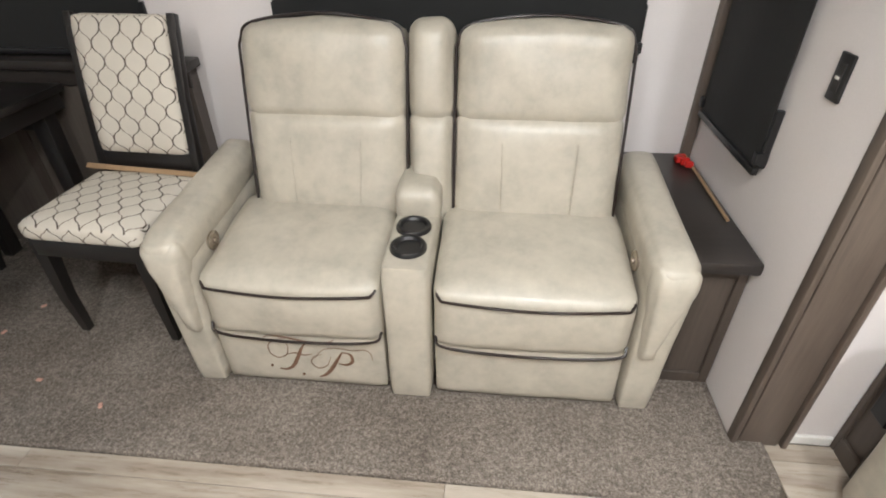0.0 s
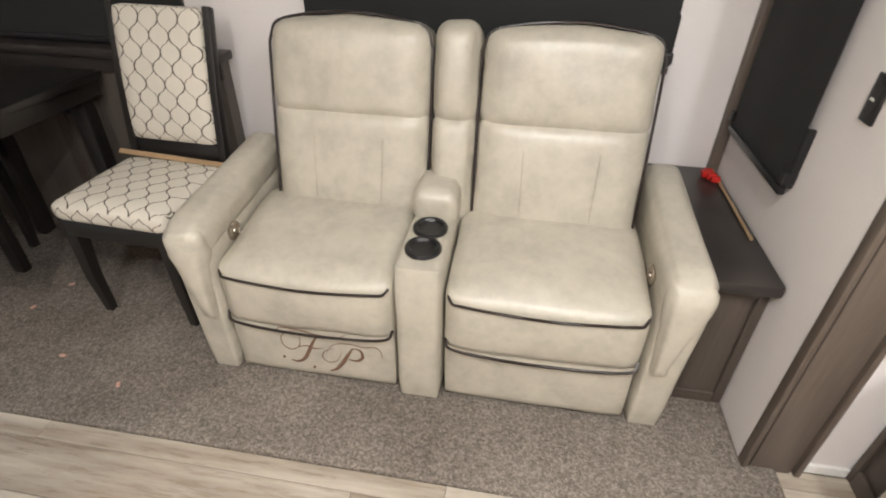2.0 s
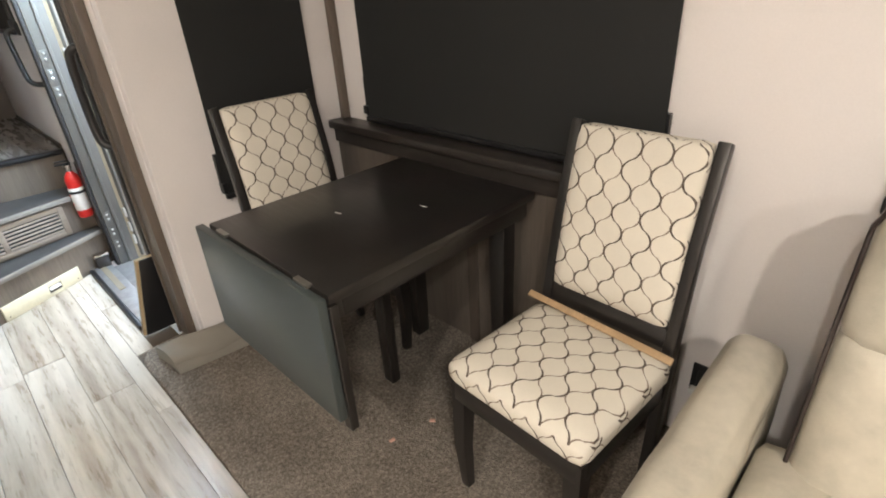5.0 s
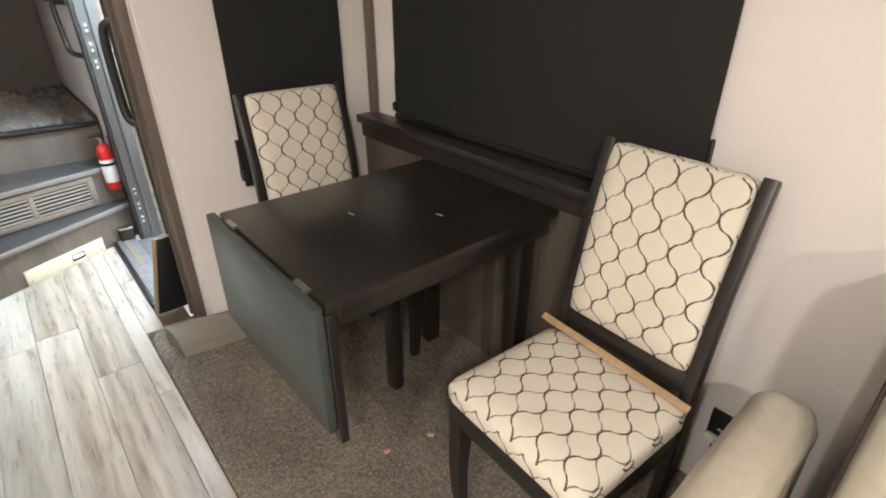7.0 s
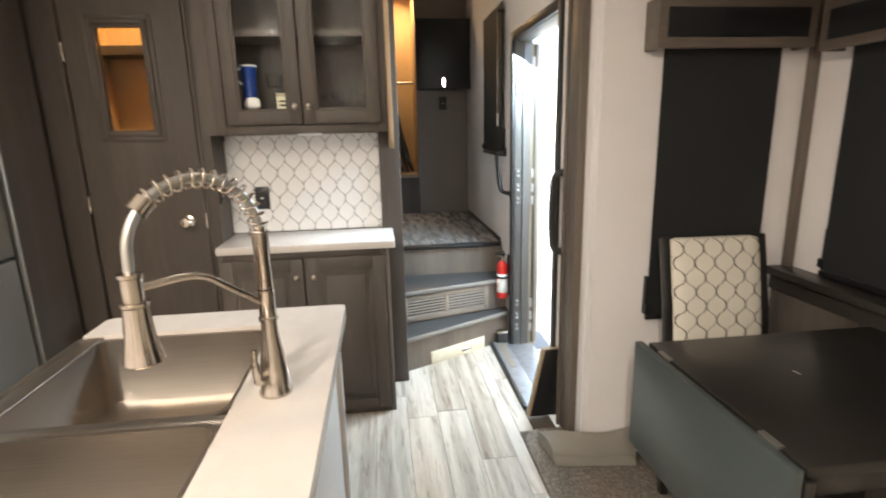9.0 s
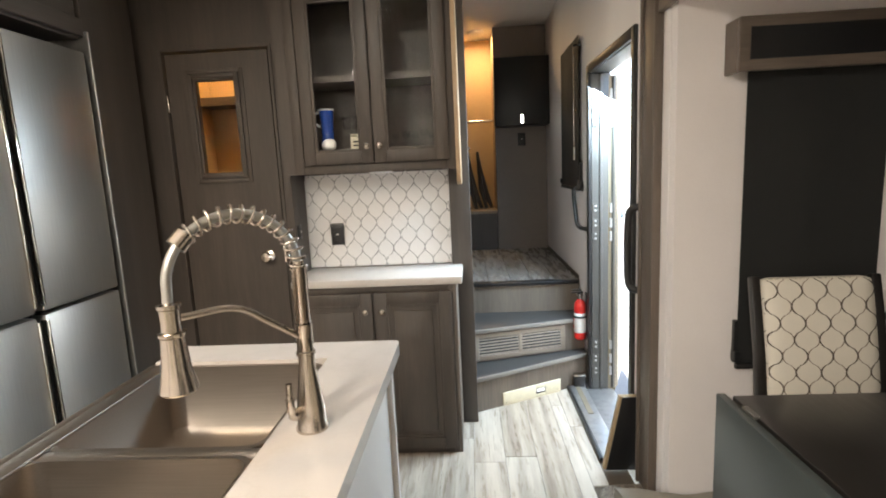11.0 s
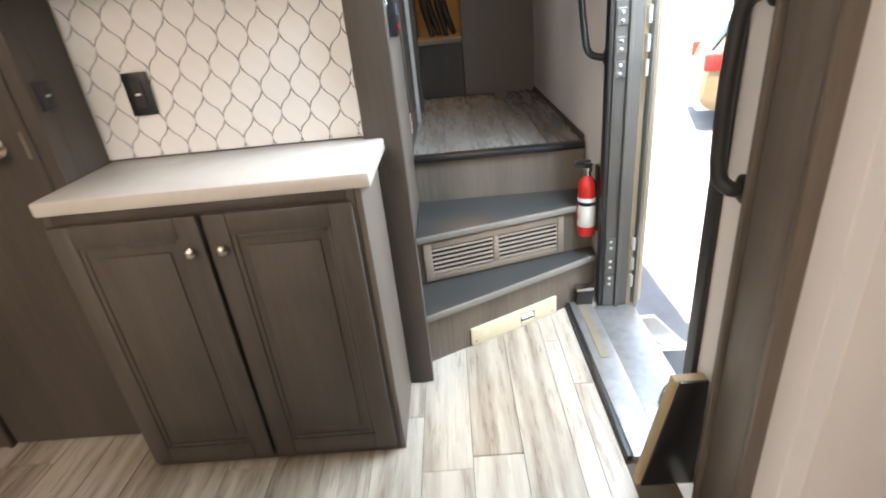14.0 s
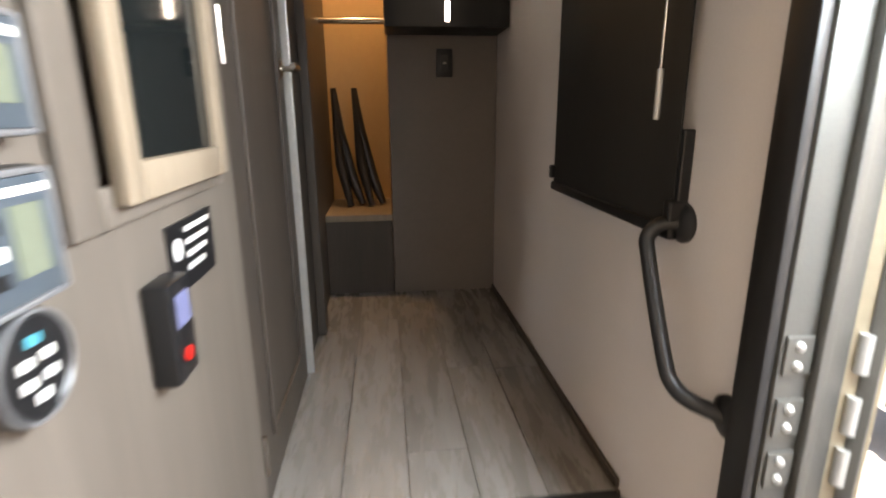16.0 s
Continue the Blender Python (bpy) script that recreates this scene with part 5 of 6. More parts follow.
for cx, cy in ((IX0 + 0.035, IY1 - 0.035), (IX1 - 0.035, IY1 - 0.035)):
    part("corner_bead", boxes((cx - 0.012, cx + 0.012, cy - 0.012, cy + 0.012, 0.0, 0.875), bevel=0.005), WALL_PANEL, t, "", 40)
part("toe_board", boxes((IX0 + 0.06, IX1 - 0.06, IY1 - 0.0395, IY1 - 0.030, 0.0, 0.07), bevel=0.002), WALL_PANEL, t)
top = boxes((IX0, CX0, IY0, IY1, IZ - 0.038, IZ), (CX1, IX1, IY0, IY1, IZ - 0.038, IZ), (CX0, CX1, CY1, IY1, IZ - 0.038, IZ), (CX0, CX1, IY0, IY0 + 0.012, IZ - 0.038, IZ - 0.012))
bmesh.ops.remove_doubles(top, verts=top.verts[:], dist=0.0005)
inner = []
for f in top.faces:
    c = f.calc_center_median()
    if abs(f.normal.x) > 0.9 and (abs(c.x - CX0) < 0.001 or abs(c.x - CX1) < 0.001) and c.y > CY1:
        inner.append(f)
bmesh.ops.delete(top, geom=inner, context="FACES_ONLY")
bmesh.ops.remove_doubles(top, verts=top.verts[:], dist=0.0005)
corner = [e for e in top.edges if abs(e.verts[0].co.z - e.verts[1].co.z) > 0.02 and min(abs(e.verts[0].co.x - IX0), abs(e.verts[0].co.x - IX1)) < 0.001 and min(abs(e.verts[0].co.y - IY0), abs(e.verts[0].co.y - IY1)) < 0.001]
bmesh.ops.bevel(top, geom=corner, offset=0.022, segments=5, profile=0.5, affect="EDGES")
tagged(part("countertop", top, QUARTZ, None, "", 40), "white solid-surface island counter with a sink cut-out", "countertop")


def basin(x0, x1, y0, y1, z0, z1, wall=0.012):
    """An open steel tub with rounded inner corners and a sloped floor to its drain."""
    bm = bmesh.new()
    r, n = 0.035, 5

    def ring(o, z, rr):
        pts = []
        for cx, cy, a0 in ((x1 - o - rr, y1 - o - rr, 0), (x0 + o + rr, y1 - o - rr, 90), (x0 + o + rr, y0 + o + rr, 180), (x1 - o - rr, y0 + o + rr, 270)):
            for i in range(n + 1):
                a = radians(a0 + 90 * i / n)
                pts.append(bm.verts.new((cx + rr * math.cos(a), cy + rr * math.sin(a), z)))
        return pts

    rings = [ring(0.0, z0 - 0.01, r + wall), ring(0.0, z1, r + wall), ring(wall, z1, r), ring(wall + 0.004, z0 + 0.03, r), ring(wall + 0.03, z0 + 0.004, r), ring(0.5 * min(x1 - x0, y1 - y0) - 0.03, z0, 0.012)]
    for a, b in zip(rings, rings[1:]):
        k = len(a)
        for i in range(k):
            bm.faces.new((a[i], a[(i + 1) % k], b[(i + 1) % k], b[i]))
    bm.faces.new(rings[-1])
    return bm


sink = thing("farmhouse_sink", "brushed-steel double-bowl farmhouse sink set in the island", "sink")
part("apron", boxes((CX0 + 0.002, CX1 - 0.002, IY0 - 0.012, IY0 + 0.0115, 0.66, IZ - 0.004), bevel=0.006), SINK_STEEL, sink, "steel apron front", 40)
part("rim", boxes((CX0 + 0.002, CX1 - 0.002, IY0 + 0.012, CY0 + 0.004, IZ - 0.012, IZ - 0.003), bevel=0.003), SINK_STEEL, sink, "", 40)
for x0, x1 in ((CX0 + 0.002, -1.000), (-0.980, CX1 - 0.002)):
    b = part("bowl", basin(x0, x1, CY0 - 0.012, CY1 - 0.002, 0.70, IZ - 0.010), SINK_STEEL, sink, "", 45)
    part("drain", lathe(bmesh.new(), pose((x0 + x1) / 2, (CY0 + CY1) / 2, 0.7005), [(0.045, 0), (0.045, 0.003), (0.032, 0.002), (0.004, 0.001)], 24), CHROME, b, "round steel drain", 40)
part("divider", boxes((-1.007, -0.973, CY0 + 0.002, CY1 - 0.003, IZ - 0.035, IZ - 0.009), bevel=0.008), SINK_STEEL, sink, "", 40)


def make_faucet():
    t = thing("spring_faucet", "satin nickel pull-down faucet with an open spring arch", "faucet")
    b = Vector((-1.062, 1.537, IZ))
    u = Vector((0.735, -0.678, 0.0)).normalized()
    m = Matrix.Translation(b)
    body = part("body", lathe(bmesh.new(), m, [(0.033, 0.0), (0.033, 0.006), (0.029, 0.012), (0.028, 0.05), (0.022, 0.09), (0.0165, 0.13), (0.016, 0.155), (0.019, 0.157), (0.019, 0.163), (0.0165, 0.165), (0.0165, 0.213), (0.018, 0.215), (0.018, 0.220), (0.010, 0.221)], 28), CHROME, t, "", 40)
    lever = part("lever", tube(bmesh.new(), smooth_path([b + Vector((0.020, -0.012, 0.045)), b + Vector((0.045, -0.020, 0.05)), b + Vector((0.052, -0.022, 0.085)), b + Vector((0.050, -0.022, 0.115))]), [0.011] * 7 + [0.008] * 6 + [0.006] * 6, 12), CHROME, t, "", 60)
    part("riser", tube(bmesh.new(), [b + Vector((0, 0, 0.215)), b + Vector((0, 0, 0.345))], 0.0105, 14), CHROME, t, "", 60)
    helix = [b + Vector((0.0145 * math.cos(i * 0.7), 0.0145 * math.sin(i * 0.7), 0.222 + i * 0.0003565)) for i in range(310)]
    part("tight_spring", tube(bmesh.new(), helix, 0.0017, 5), CHROME, t, "tight chrome spring", 60)
    R = 0.118
    c = b + Vector((0, 0, 0.335)) + u * R
    arch = [b + Vector((0, 0, 0.330))]
    for i in range(25):
        a = math.pi * (1 - i / 24 * 0.96)
        arch.append(c + u * (R * math.cos(a)) + Vector((0, 0, 0.112 * math.sin(a))))
    end = b + u * (2 * R)
    arch += [end + Vector((0, 0, 0.325)), end + u * 0.001 + Vector((0, 0, 0.315)), end + Vector((0, 0, 0.305))]
    part("hose", tube(bmesh.new(), arch, 0.0085, 12), STEEL, t, "braided grey hose", 60)
    coil = []
    turns, steps = 15, 15 * 12
    top = arch[:21]
    for i in range(steps + 1):
        f = i / steps * (len(top) - 1) * 0.97
        k = min(int(f), len(top) - 2)
        p = top[k].lerp(top[k + 1], f - k)
        d = (top[k + 1] - top[k]).normalized()
        side = d.cross(u.cross(Vector((0, 0, 1)))).normalized()
        w = u.cross(Vector((0, 0, 1))).normalized()
        a = 2 * math.pi * turns * i / steps
        coil.append(p + 0.0165 * (math.cos(a) * side + math.sin(a) * w))
    part("spring", tube(bmesh.new(), coil, 0.0023, 6), CHROME, t, "open chrome spring coil", 60)
    tip = arch[20]
    d = (arch[21] - arch[19]).normalized()
    part("ferrule", turned(lathe(bmesh.new(), Matrix(), [(0.010, -0.012), (0.017, -0.012), (0.017, 0.014), (0.010, 0.014)], 20), Matrix.Translation(tip) @ d.to_track_quat("Z", "Y").to_matrix().to_4x4()), CHROME, t, "", 40)
    part("spray_head", lathe(bmesh.new(), Matrix.Translation(end + Vector((0, 0, 0.160))), [(0.028, 0.0), (0.031, 0.004), (0.029, 0.014), (0.023, 0.045), (0.019, 0.095), (0.022, 0.098), (0.022, 0.103), (0.016, 0.105), (0.016, 0.142), (0.019, 0.144), (0.019, 0.150), (0.009, 0.153)], 28), CHROME, t, "", 40)
    part("holder_arm", tube(bmesh.new(), smooth_path([b + u * 0.014 + Vector((0, 0, 0.198)), b + u * 0.07 + Vector((0, 0, 0.240)), b + u * 0.13 + Vector((0, 0, 0.280)), end - u * 0.015 + Vector((0, 0, 0.284))]), 0.0065, 12), CHROME, t, "", 60)


make_faucet()

# ---- stairs and hall ----
def step_block(name, a, b, z0, z1, label):
    """A stair step whose front runs from a to b (plan points); riser board and overhanging tread are its parts."""
    t = thing(name, label, "step", None, "entry stairs")
    ax, ay = a
    bx, by = b
    d = (Vector((bx, by)) - Vector((ax, ay))).normalized()
    nrm = Vector((d.y, -d.x))
    if nrm.x < 0:
        nrm = -nrm
    part("riser", prism([(ax, ay), (bx, by), (-3.80, by), (-3.80, ay)], "z", z0, z1 - 0.022), HALLWOOD_STAIR, t, "grey wood-grain riser")
    o = nrm * 0.022
    part("tread", prism([(ax + o.x, ay), (bx + o.x, by), (-3.80, by), (-3.80, ay)], "z", z1 - 0.0218, z1, 0.004), RUBBER, t, "dark grey vinyl tread", 40)
    q = nrm * 0.0245
    part("nosing", prism([(ax + q.x, ay + 0.001), (bx + q.x, by - 0.001), (bx + q.x - 0.012, by - 0.001), (ax + q.x - 0.012, ay + 0.001)], "z", z1 - 0.024, z1 + 0.002, 0.003), NOSING, t, "worn pale edge strip", 40)
    return t


Y0, Y1 = HY0 + 0.002, YW - 0.012
step_block("stair_step", (-2.925, Y0), (-3.315, Y1), 0.0, 0.215, "dark vinyl-covered bottom stair step set at an angle")
step_block("stair_step", (-3.170, Y0), (-3.385, Y1), 0.2155, 0.428, "dark vinyl-covered middle stair step with a vent grille")
t = thing("stair_landing_edge", "grey wood riser and dark edge of the upper landing", "step")
part("riser", boxes((-3.80, -3.55, Y0, Y1, 0.4285, 0.615)), HALLWOOD_STAIR, t, "grey wood-grain riser")
part("nosing", boxes((-3.59, -3.528, Y0, Y1, 0.6155, DECK + 0.003), bevel=0.008), BLACK, t, "black rounded nosing", 40)
floor_hall = setting("floor_hall", boxes((-6.0, -3.591, HY0 - 0.05, YW, 0.53, DECK - 0.006)), JOINT, "dark sub-floor under the hall planks", "floor")
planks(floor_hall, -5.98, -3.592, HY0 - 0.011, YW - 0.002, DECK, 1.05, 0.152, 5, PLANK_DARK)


# vent on the middle riser
ra, rb = Vector((-3.170, Y0)), Vector((-3.385, Y1))
L = (rb - ra).length
m = pose(ra.x, ra.y, 0, 0, 0, math.degrees(math.atan2(rb.y - ra.y, rb.x - ra.x)))
t = thing("vent_grille", "grey-brown return-air grille in the stair riser", "vent", m)
g0, g1 = 0.02, L - 0.14
part("frame", boxes((g0, g0 + 0.035, -0.012, 0.0, 0.225, 0.395), (g1 - 0.03, g1, -0.012, 0.0, 0.225, 0.395), (g0 + 0.035, g1 - 0.03, -0.012, 0.0, 0.225, 0.252), (g0 + 0.035, g1 - 0.03, -0.012, 0.0, 0.368, 0.395), ((g0 + g1) / 2 - 0.012, (g0 + g1) / 2 + 0.012, -0.012, 0.0, 0.252, 0.368), bevel=0.002), HALLWOOD_X, t, "", 40)
part("backing", boxes((g0 + 0.03, g1 - 0.025, -0.002, -0.0005, 0.245, 0.375)), BLACK, t)
for side in (0, 1):
    s0 = g0 + 0.036 if side == 0 else (g0 + g1) / 2 + 0.013
    s1 = (g0 + g1) / 2 - 0.013 if side == 0 else g1 - 0.031
    for k in range(6):
        z = 0.260 + k * 0.0195
        part("slat", turned(boxes((s0, s1, -0.0055, 0.0055, -0.0042, 0.0042)), pose(0, -0.006, z, -25, 0, 0)), HALLWOOD_X, t)

# cream kick plate with a slot on the bottom riser
ra, rb = Vector((-2.925, Y0)), Vector((-3.315, Y1))
m = pose(ra.x, ra.y, 0, 0, 0, math.degrees(math.atan2(rb.y - ra.y, rb.x - ra.x)))
t = thing("sweep_inlet", "cream central-vacuum sweep plate at the foot of the stairs", "vacuum inlet", m)
part("plate", boxes((0.205, 0.440, -0.010, 0.0, 0.001, 0.082), (0.510, 0.625, -0.010, 0.0, 0.001, 0.082), (0.440, 0.510, -0.010, 0.0, 0.056, 0.082), (0.440, 0.510, -0.010, 0.0, 0.001, 0.020), bevel=0.002), CREAM, t, "", 40)
part("slot", boxes((0.440, 0.510, -0.003, -0.0005, 0.020, 0.056)), BLACK, t, "dark slot")
part("flap", turned(boxes((0.446, 0.504, -0.003, 0.003, -0.006, 0.012), bevel=0.001), pose(0, -0.008, 0.040, -30)), WHITE, t, "white flap in the slot")
for sx in (0.225, 0.60):
    part("screw", lathe(bmesh.new(), pose(sx, -0.010, 0.02, 90, 0, 0), [(0.004, 0), (0.003, 0.0015), (0.001, 0.002)], 10), CHROME, t)
t = thing("step_light", "small round chrome courtesy light on the stair side", "light", pose(-3.285, 2.49, 0.15))
part("lens", lathe(bmesh.new(), pose(0.0, -0.01, 0.0, 90, 0, 40), [(0.014, 0.0), (0.014, 0.006), (0.009, 0.012), (0.001, 0.014)], 16), LAMP_WHITE, t, "", 50)
t = thing("door_latch_box", "dark door-catch box beside the bottom step", "door catch")
part("box", boxes((-3.262, -3.222, 2.49, YW - 0.04, 0.0, 0.085), bevel=0.006), BLACK_METAL, t, "", 40)
part("cap", boxes((-3.264, -3.220, 2.488, YW - 0.038, 0.085, 0.10), bevel=0.004), CHROME, t, "pale metal cap", 40)


def make_extinguisher():
    t = thing("fire_extinguisher", "red fire extinguisher with a white label on the wall", "fire extinguisher", pose(-3.335, YW - 0.05, 0.300))
    part("cylinder", lathe(bmesh.new(), Matrix(), [(0.030, 0.0), (0.036, 0.006), (0.037, 0.02), (0.037, 0.215), (0.032, 0.238), (0.018, 0.256), (0.014, 0.262)], 28), RED, t, "", 40)
    part("label", lathe(bmesh.new(), Matrix(), [(0.0372, 0.045), (0.0378, 0.046), (0.0378, 0.172), (0.0372, 0.173)], 28), WHITE, t, "white paper label", 40)
    for k in range(2):
        part("label_mark", boxes((-0.009, 0.009, -0.0392, -0.037, 0.075 + 0.05 * k, 0.090 + 0.05 * k)), RED, t, "small red print block")
    part("strap", lathe(bmesh.new(), Matrix(), [(0.0375, 0.140), (0.0395, 0.141), (0.0395, 0.155), (0.0375, 0.156)], 28), BLACK, t, "black retaining strap", 40)
    part("bracket", boxes((-0.022, 0.022, 0.036, 0.049, 0.02, 0.30), bevel=0.003), BLACK, t)
    v = part("valve", lathe(bmesh.new(), pose(0, 0, 0.258), [(0.014, 0), (0.014, 0.02), (0.018, 0.022), (0.018, 0.04), (0.008, 0.042)], 18), CHROME, t, "", 40)
    part("handle", boxes((-0.010, 0.010, -0.055, 0.02, 0.302, 0.310), (-0.010, 0.010, -0.050, 0.01, 0.318, 0.325), bevel=0.002), BLACK, v, "black squeeze handle", 40)
    part("gauge", lathe(bmesh.new(), pose(-0.018, -0.004, 0.285, 0, -70, 0), [(0.013, 0), (0.013, 0.008), (0.011, 0.009)], 16), WHITE, v, "round white pressure gauge", 40)


make_extinguisher()

# hall blind, handrail
make_blind("lowered black roller blind on the hall wall", pose(-3.775, YW, 0, 0, 0, 0), 0.62, 1.255, 2.20, False)
t = thing("blind_rod", "thin bright rod hanging beside the hall blind", "rod")
part("rod", tube(bmesh.new(), [(-3.505, YW - 0.045, 1.455), (-3.505, YW - 0.045, 2.15)], 0.0032, 8), CHROME, t, "", 60)
part("grip", tube(bmesh.new(), [(-3.505, YW - 0.045, 1.44), (-3.505, YW - 0.045, 1.52)], 0.0058, 8), ALU, t, "pale grip", 60)
part("hook", boxes((-3.512, -3.498, YW - 0.048, YW, 2.14, 2.155), bevel=0.002), BLACK, t)
t = thing("stair_handrail", "black bent-tube stair handrail on the hall wall", "handrail")
for hx, hz in ((-3.462, 1.272), (-3.292, 1.012)):
    part("flange", lathe(bmesh.new(), pose(hx, YW, hz, 90, 0, 0), [(0.034, 0.0), (0.034, 0.006), (0.022, 0.014), (0.013, 0.016)], 22), BLACK_METAL, t, "", 40)
part("tube", tube(bmesh.new(), smooth_path([(-3.462, YW - 0.005, 1.272), (-3.474, YW - 0.036, 1.268), (-3.480, YW - 0.054, 1.245), (-3.466, YW - 0.057, 1.215), (-3.425, YW - 0.058, 1.138), (-3.380, YW - 0.058, 1.060), (-3.362, YW - 0.054, 1.034), (-3.335, YW - 0.040, 1.018), (-3.292, YW - 0.005, 1.012)]), 0.013, 12), BLACK_METAL, t, "", 60)

# control panels on the stair panel wall
WYF = HY0


def gadget(name, label, category, x0, x1, z0, z1, depth, body_mat):
    t = thing(name, label, category)
    part("case", boxes((x0, x1, WYF, WYF + depth, z0, z1), bevel=0.006), body_mat, t, "", 40)
    return t


for z0, z1 in ((1.439, 1.521), (1.327, 1.421)):
    t = gadget("tank_monitor", "dark wall control panel with a grey display", "control panel", -3.068, -2.968, z0, z1, 0.022, BLACK)
    part("face", boxes((-3.062, -2.974, WYF + 0.022, WYF + 0.0255, z0 + 0.006, z1 - 0.006), bevel=0.002), FACE_BLUE, t, "slate-blue front", 40)
    part("bezel", boxes((-3.066, -3.060, WYF + 0.016, WYF + 0.0265, z0 + 0.002, z1 - 0.002), (-2.976, -2.970, WYF + 0.016, WYF + 0.0265, z0 + 0.002, z1 - 0.002), (-3.060, -2.976, WYF + 0.016, WYF + 0.0265, z0 + 0.001, z0 + 0.006), (-3.060, -2.976, WYF + 0.016, WYF + 0.0265, z1 - 0.006, z1 - 0.001), bevel=0.002), SILVER, t, "silver bezel", 40)
    part("display", boxes((-3.048, -3.016, WYF + 0.0252, WYF + 0.0268, z0 + 0.022, z1 - 0.024)), SCREEN, t, "grey-green display")
    part("print_bar", boxes((-3.058, -3.010, WYF + 0.0252, WYF + 0.0262, z1 - 0.018, z1 - 0.012)), WHITE, t, "unreadable white print")
    for k in range(3):
        part("key", boxes((-3.006, -2.988, WYF + 0.0252, WYF + 0.0272, z0 + 0.020 + 0.017 * k, z0 + 0.030 + 0.017 * k), bevel=0.001), WHITE if k == 1 else BLACK, t)
t = thing("round_control_panel", "round black touch control with coloured keys", "control panel", pose(-3.025, WYF, 1.283, -90, 0, 0))
part("ring", lathe(bmesh.new(), Matrix(), [(0.042, 0.0), (0.042, 0.014), (0.037, 0.019), (0.035, 0.017)], 32), BLACK, t, "", 40)
part("face", lathe(bmesh.new(), Matrix(), [(0.035, 0.0), (0.035, 0.0165), (0.002, 0.018)], 32), BLACK, t, "", 40)
part("bezel", loop_tube([(0.0395 * math.cos(i * math.pi / 24), 0.0395 * math.sin(i * math.pi / 24), 0.0175) for i in range(49)], 0.0022), SILVER, t, "silver rim", 60)
for kx, kz, kc in ((0.0, 0.020, "c"), (-0.012, 0.006, "w"), (0.012, 0.006, "w"), (-0.012, -0.009, "w"), (0.012, -0.009, "w"), (0.0, -0.022, "w")):
    part("key", boxes((kx - 0.006, kx + 0.006, -kz - 0.004, -kz + 0.004, 0.0165, 0.019), bevel=0.001), KEY_CYAN if kc == "c" else WHITE, t)
t = gadget("slide_remote", "black wireless remote in its wall cradle", "remote", -3.275, -3.212, 1.157, 1.277, 0.030, BLACK)
part("screen", boxes((-3.262, -3.226, WYF + 0.030, WYF + 0.0315, 1.223, 1.261)), SCREEN_BLUE, t, "bluish display")
part("button", lathe(bmesh.new(), pose(-3.242, WYF + 0.030, 1.187, -90, 0, 0), [(0.009, 0), (0.009, 0.003), (0.004, 0.004)], 16), RED, t, "red round button", 40)
t = thing("instruction_plate", "black instruction plate with white print", "sign")
part("plate", boxes((-3.455, -3.295, WYF, WYF + 0.003, 1.233, 1.323)), BLACK, t)
for k in range(4):
    part("print_bar", boxes((-3.440 + 0.01 * k, -3.350, WYF + 0.003, WYF + 0.0042, 1.307 - 0.017 * k, 1.314 - 0.017 * k)), WHITE, t, "unreadable white print")
part("emblem", lathe(bmesh.new(), pose(-3.322, WYF + 0.003, 1.290, -90, 0, 0), [(0.014, 0), (0.014, 0.001)], 18), WHITE, t)

# framed control cupboard with a dark glass front
t = thing("control_cupboard", "wood-framed control cupboard with a dark glass door", "cabinet")
cx0, cx1, cz0, cz1 = -3.510, -3.105, 1.350, 2.065
part("outer_frame", boxes((cx0, cx0 + 0.05, WYF, WYF + 0.012, cz0, cz1), (cx1 - 0.05, cx1, WYF, WYF + 0.012, cz0, cz1), (cx0 + 0.05, cx1 - 0.05, WYF, WYF + 0.012, cz0, cz0 + 0.04), (cx0 + 0.05, cx1 - 0.05, WYF, WYF + 0.012, cz1 - 0.04, cz1), bevel=0.004), HALLWOOD, t, "", 40)
part("door_frame", boxes((cx0 + 0.03, cx0 + 0.065, WYF + 0.012, WYF + 0.030, cz0 + 0.02, cz1 - 0.02), (cx1 - 0.10, cx1 - 0.065, WYF + 0.012, WYF + 0.030, cz0 + 0.02, cz1 - 0.02), (cx0 + 0.065, cx1 - 0.10, WYF + 0.012, WYF + 0.030, cz0 + 0.02, cz0 + 0.06), (cx0 + 0.065, cx1 - 0.10, WYF + 0.012, WYF + 0.030, cz1 - 0.06, cz1 - 0.02), bevel=0.004), MAPLE_GREY, t, "pale wood door frame", 40)
part("glass", boxes((cx0 + 0.065, cx1 - 0.10, WYF + 0.013, WYF + 0.018, cz0 + 0.06, cz1 - 0.06)), DARK_GLASS, t, "dark glossy glass")

# bathroom door along the hall
t = thing("bathroom_door", "closed dark wood bathroom door with a lever handle", "door")
bx0, bx1 = -4.20, -3.612
part("slab", boxes((bx0, bx1, HY0 - 0.045, HY0 - 0.006, DECK + 0.006, 2.48), bevel=0.002), CAB, t)
part("panel_bead", boxes((bx0 + 0.10, bx0 + 0.115, HY0 - 0.006, HY0 + 0.002, DECK + 0.12, 2.36), (bx1 - 0.115, bx1 - 0.10, HY0 - 0.006, HY0 + 0.002, DECK + 0.12, 2.36), (bx0 + 0.115, bx1 - 0.115, HY0 - 0.006, HY0 + 0.002, DECK + 0.12, DECK + 0.135), bevel=0.002), CAB, t)
part("lever", tube(bmesh.new(), smooth_path([(bx0 + 0.06, HY0 - 0.006, 1.57), (bx0 + 0.06, HY0 + 0.035, 1.57), (bx0 + 0.075, HY0 + 0.045, 1.57), (bx0 + 0.15, HY0 + 0.045, 1.57)]), 0.008, 10), CHROME, t, "satin nickel lever handle", 60)
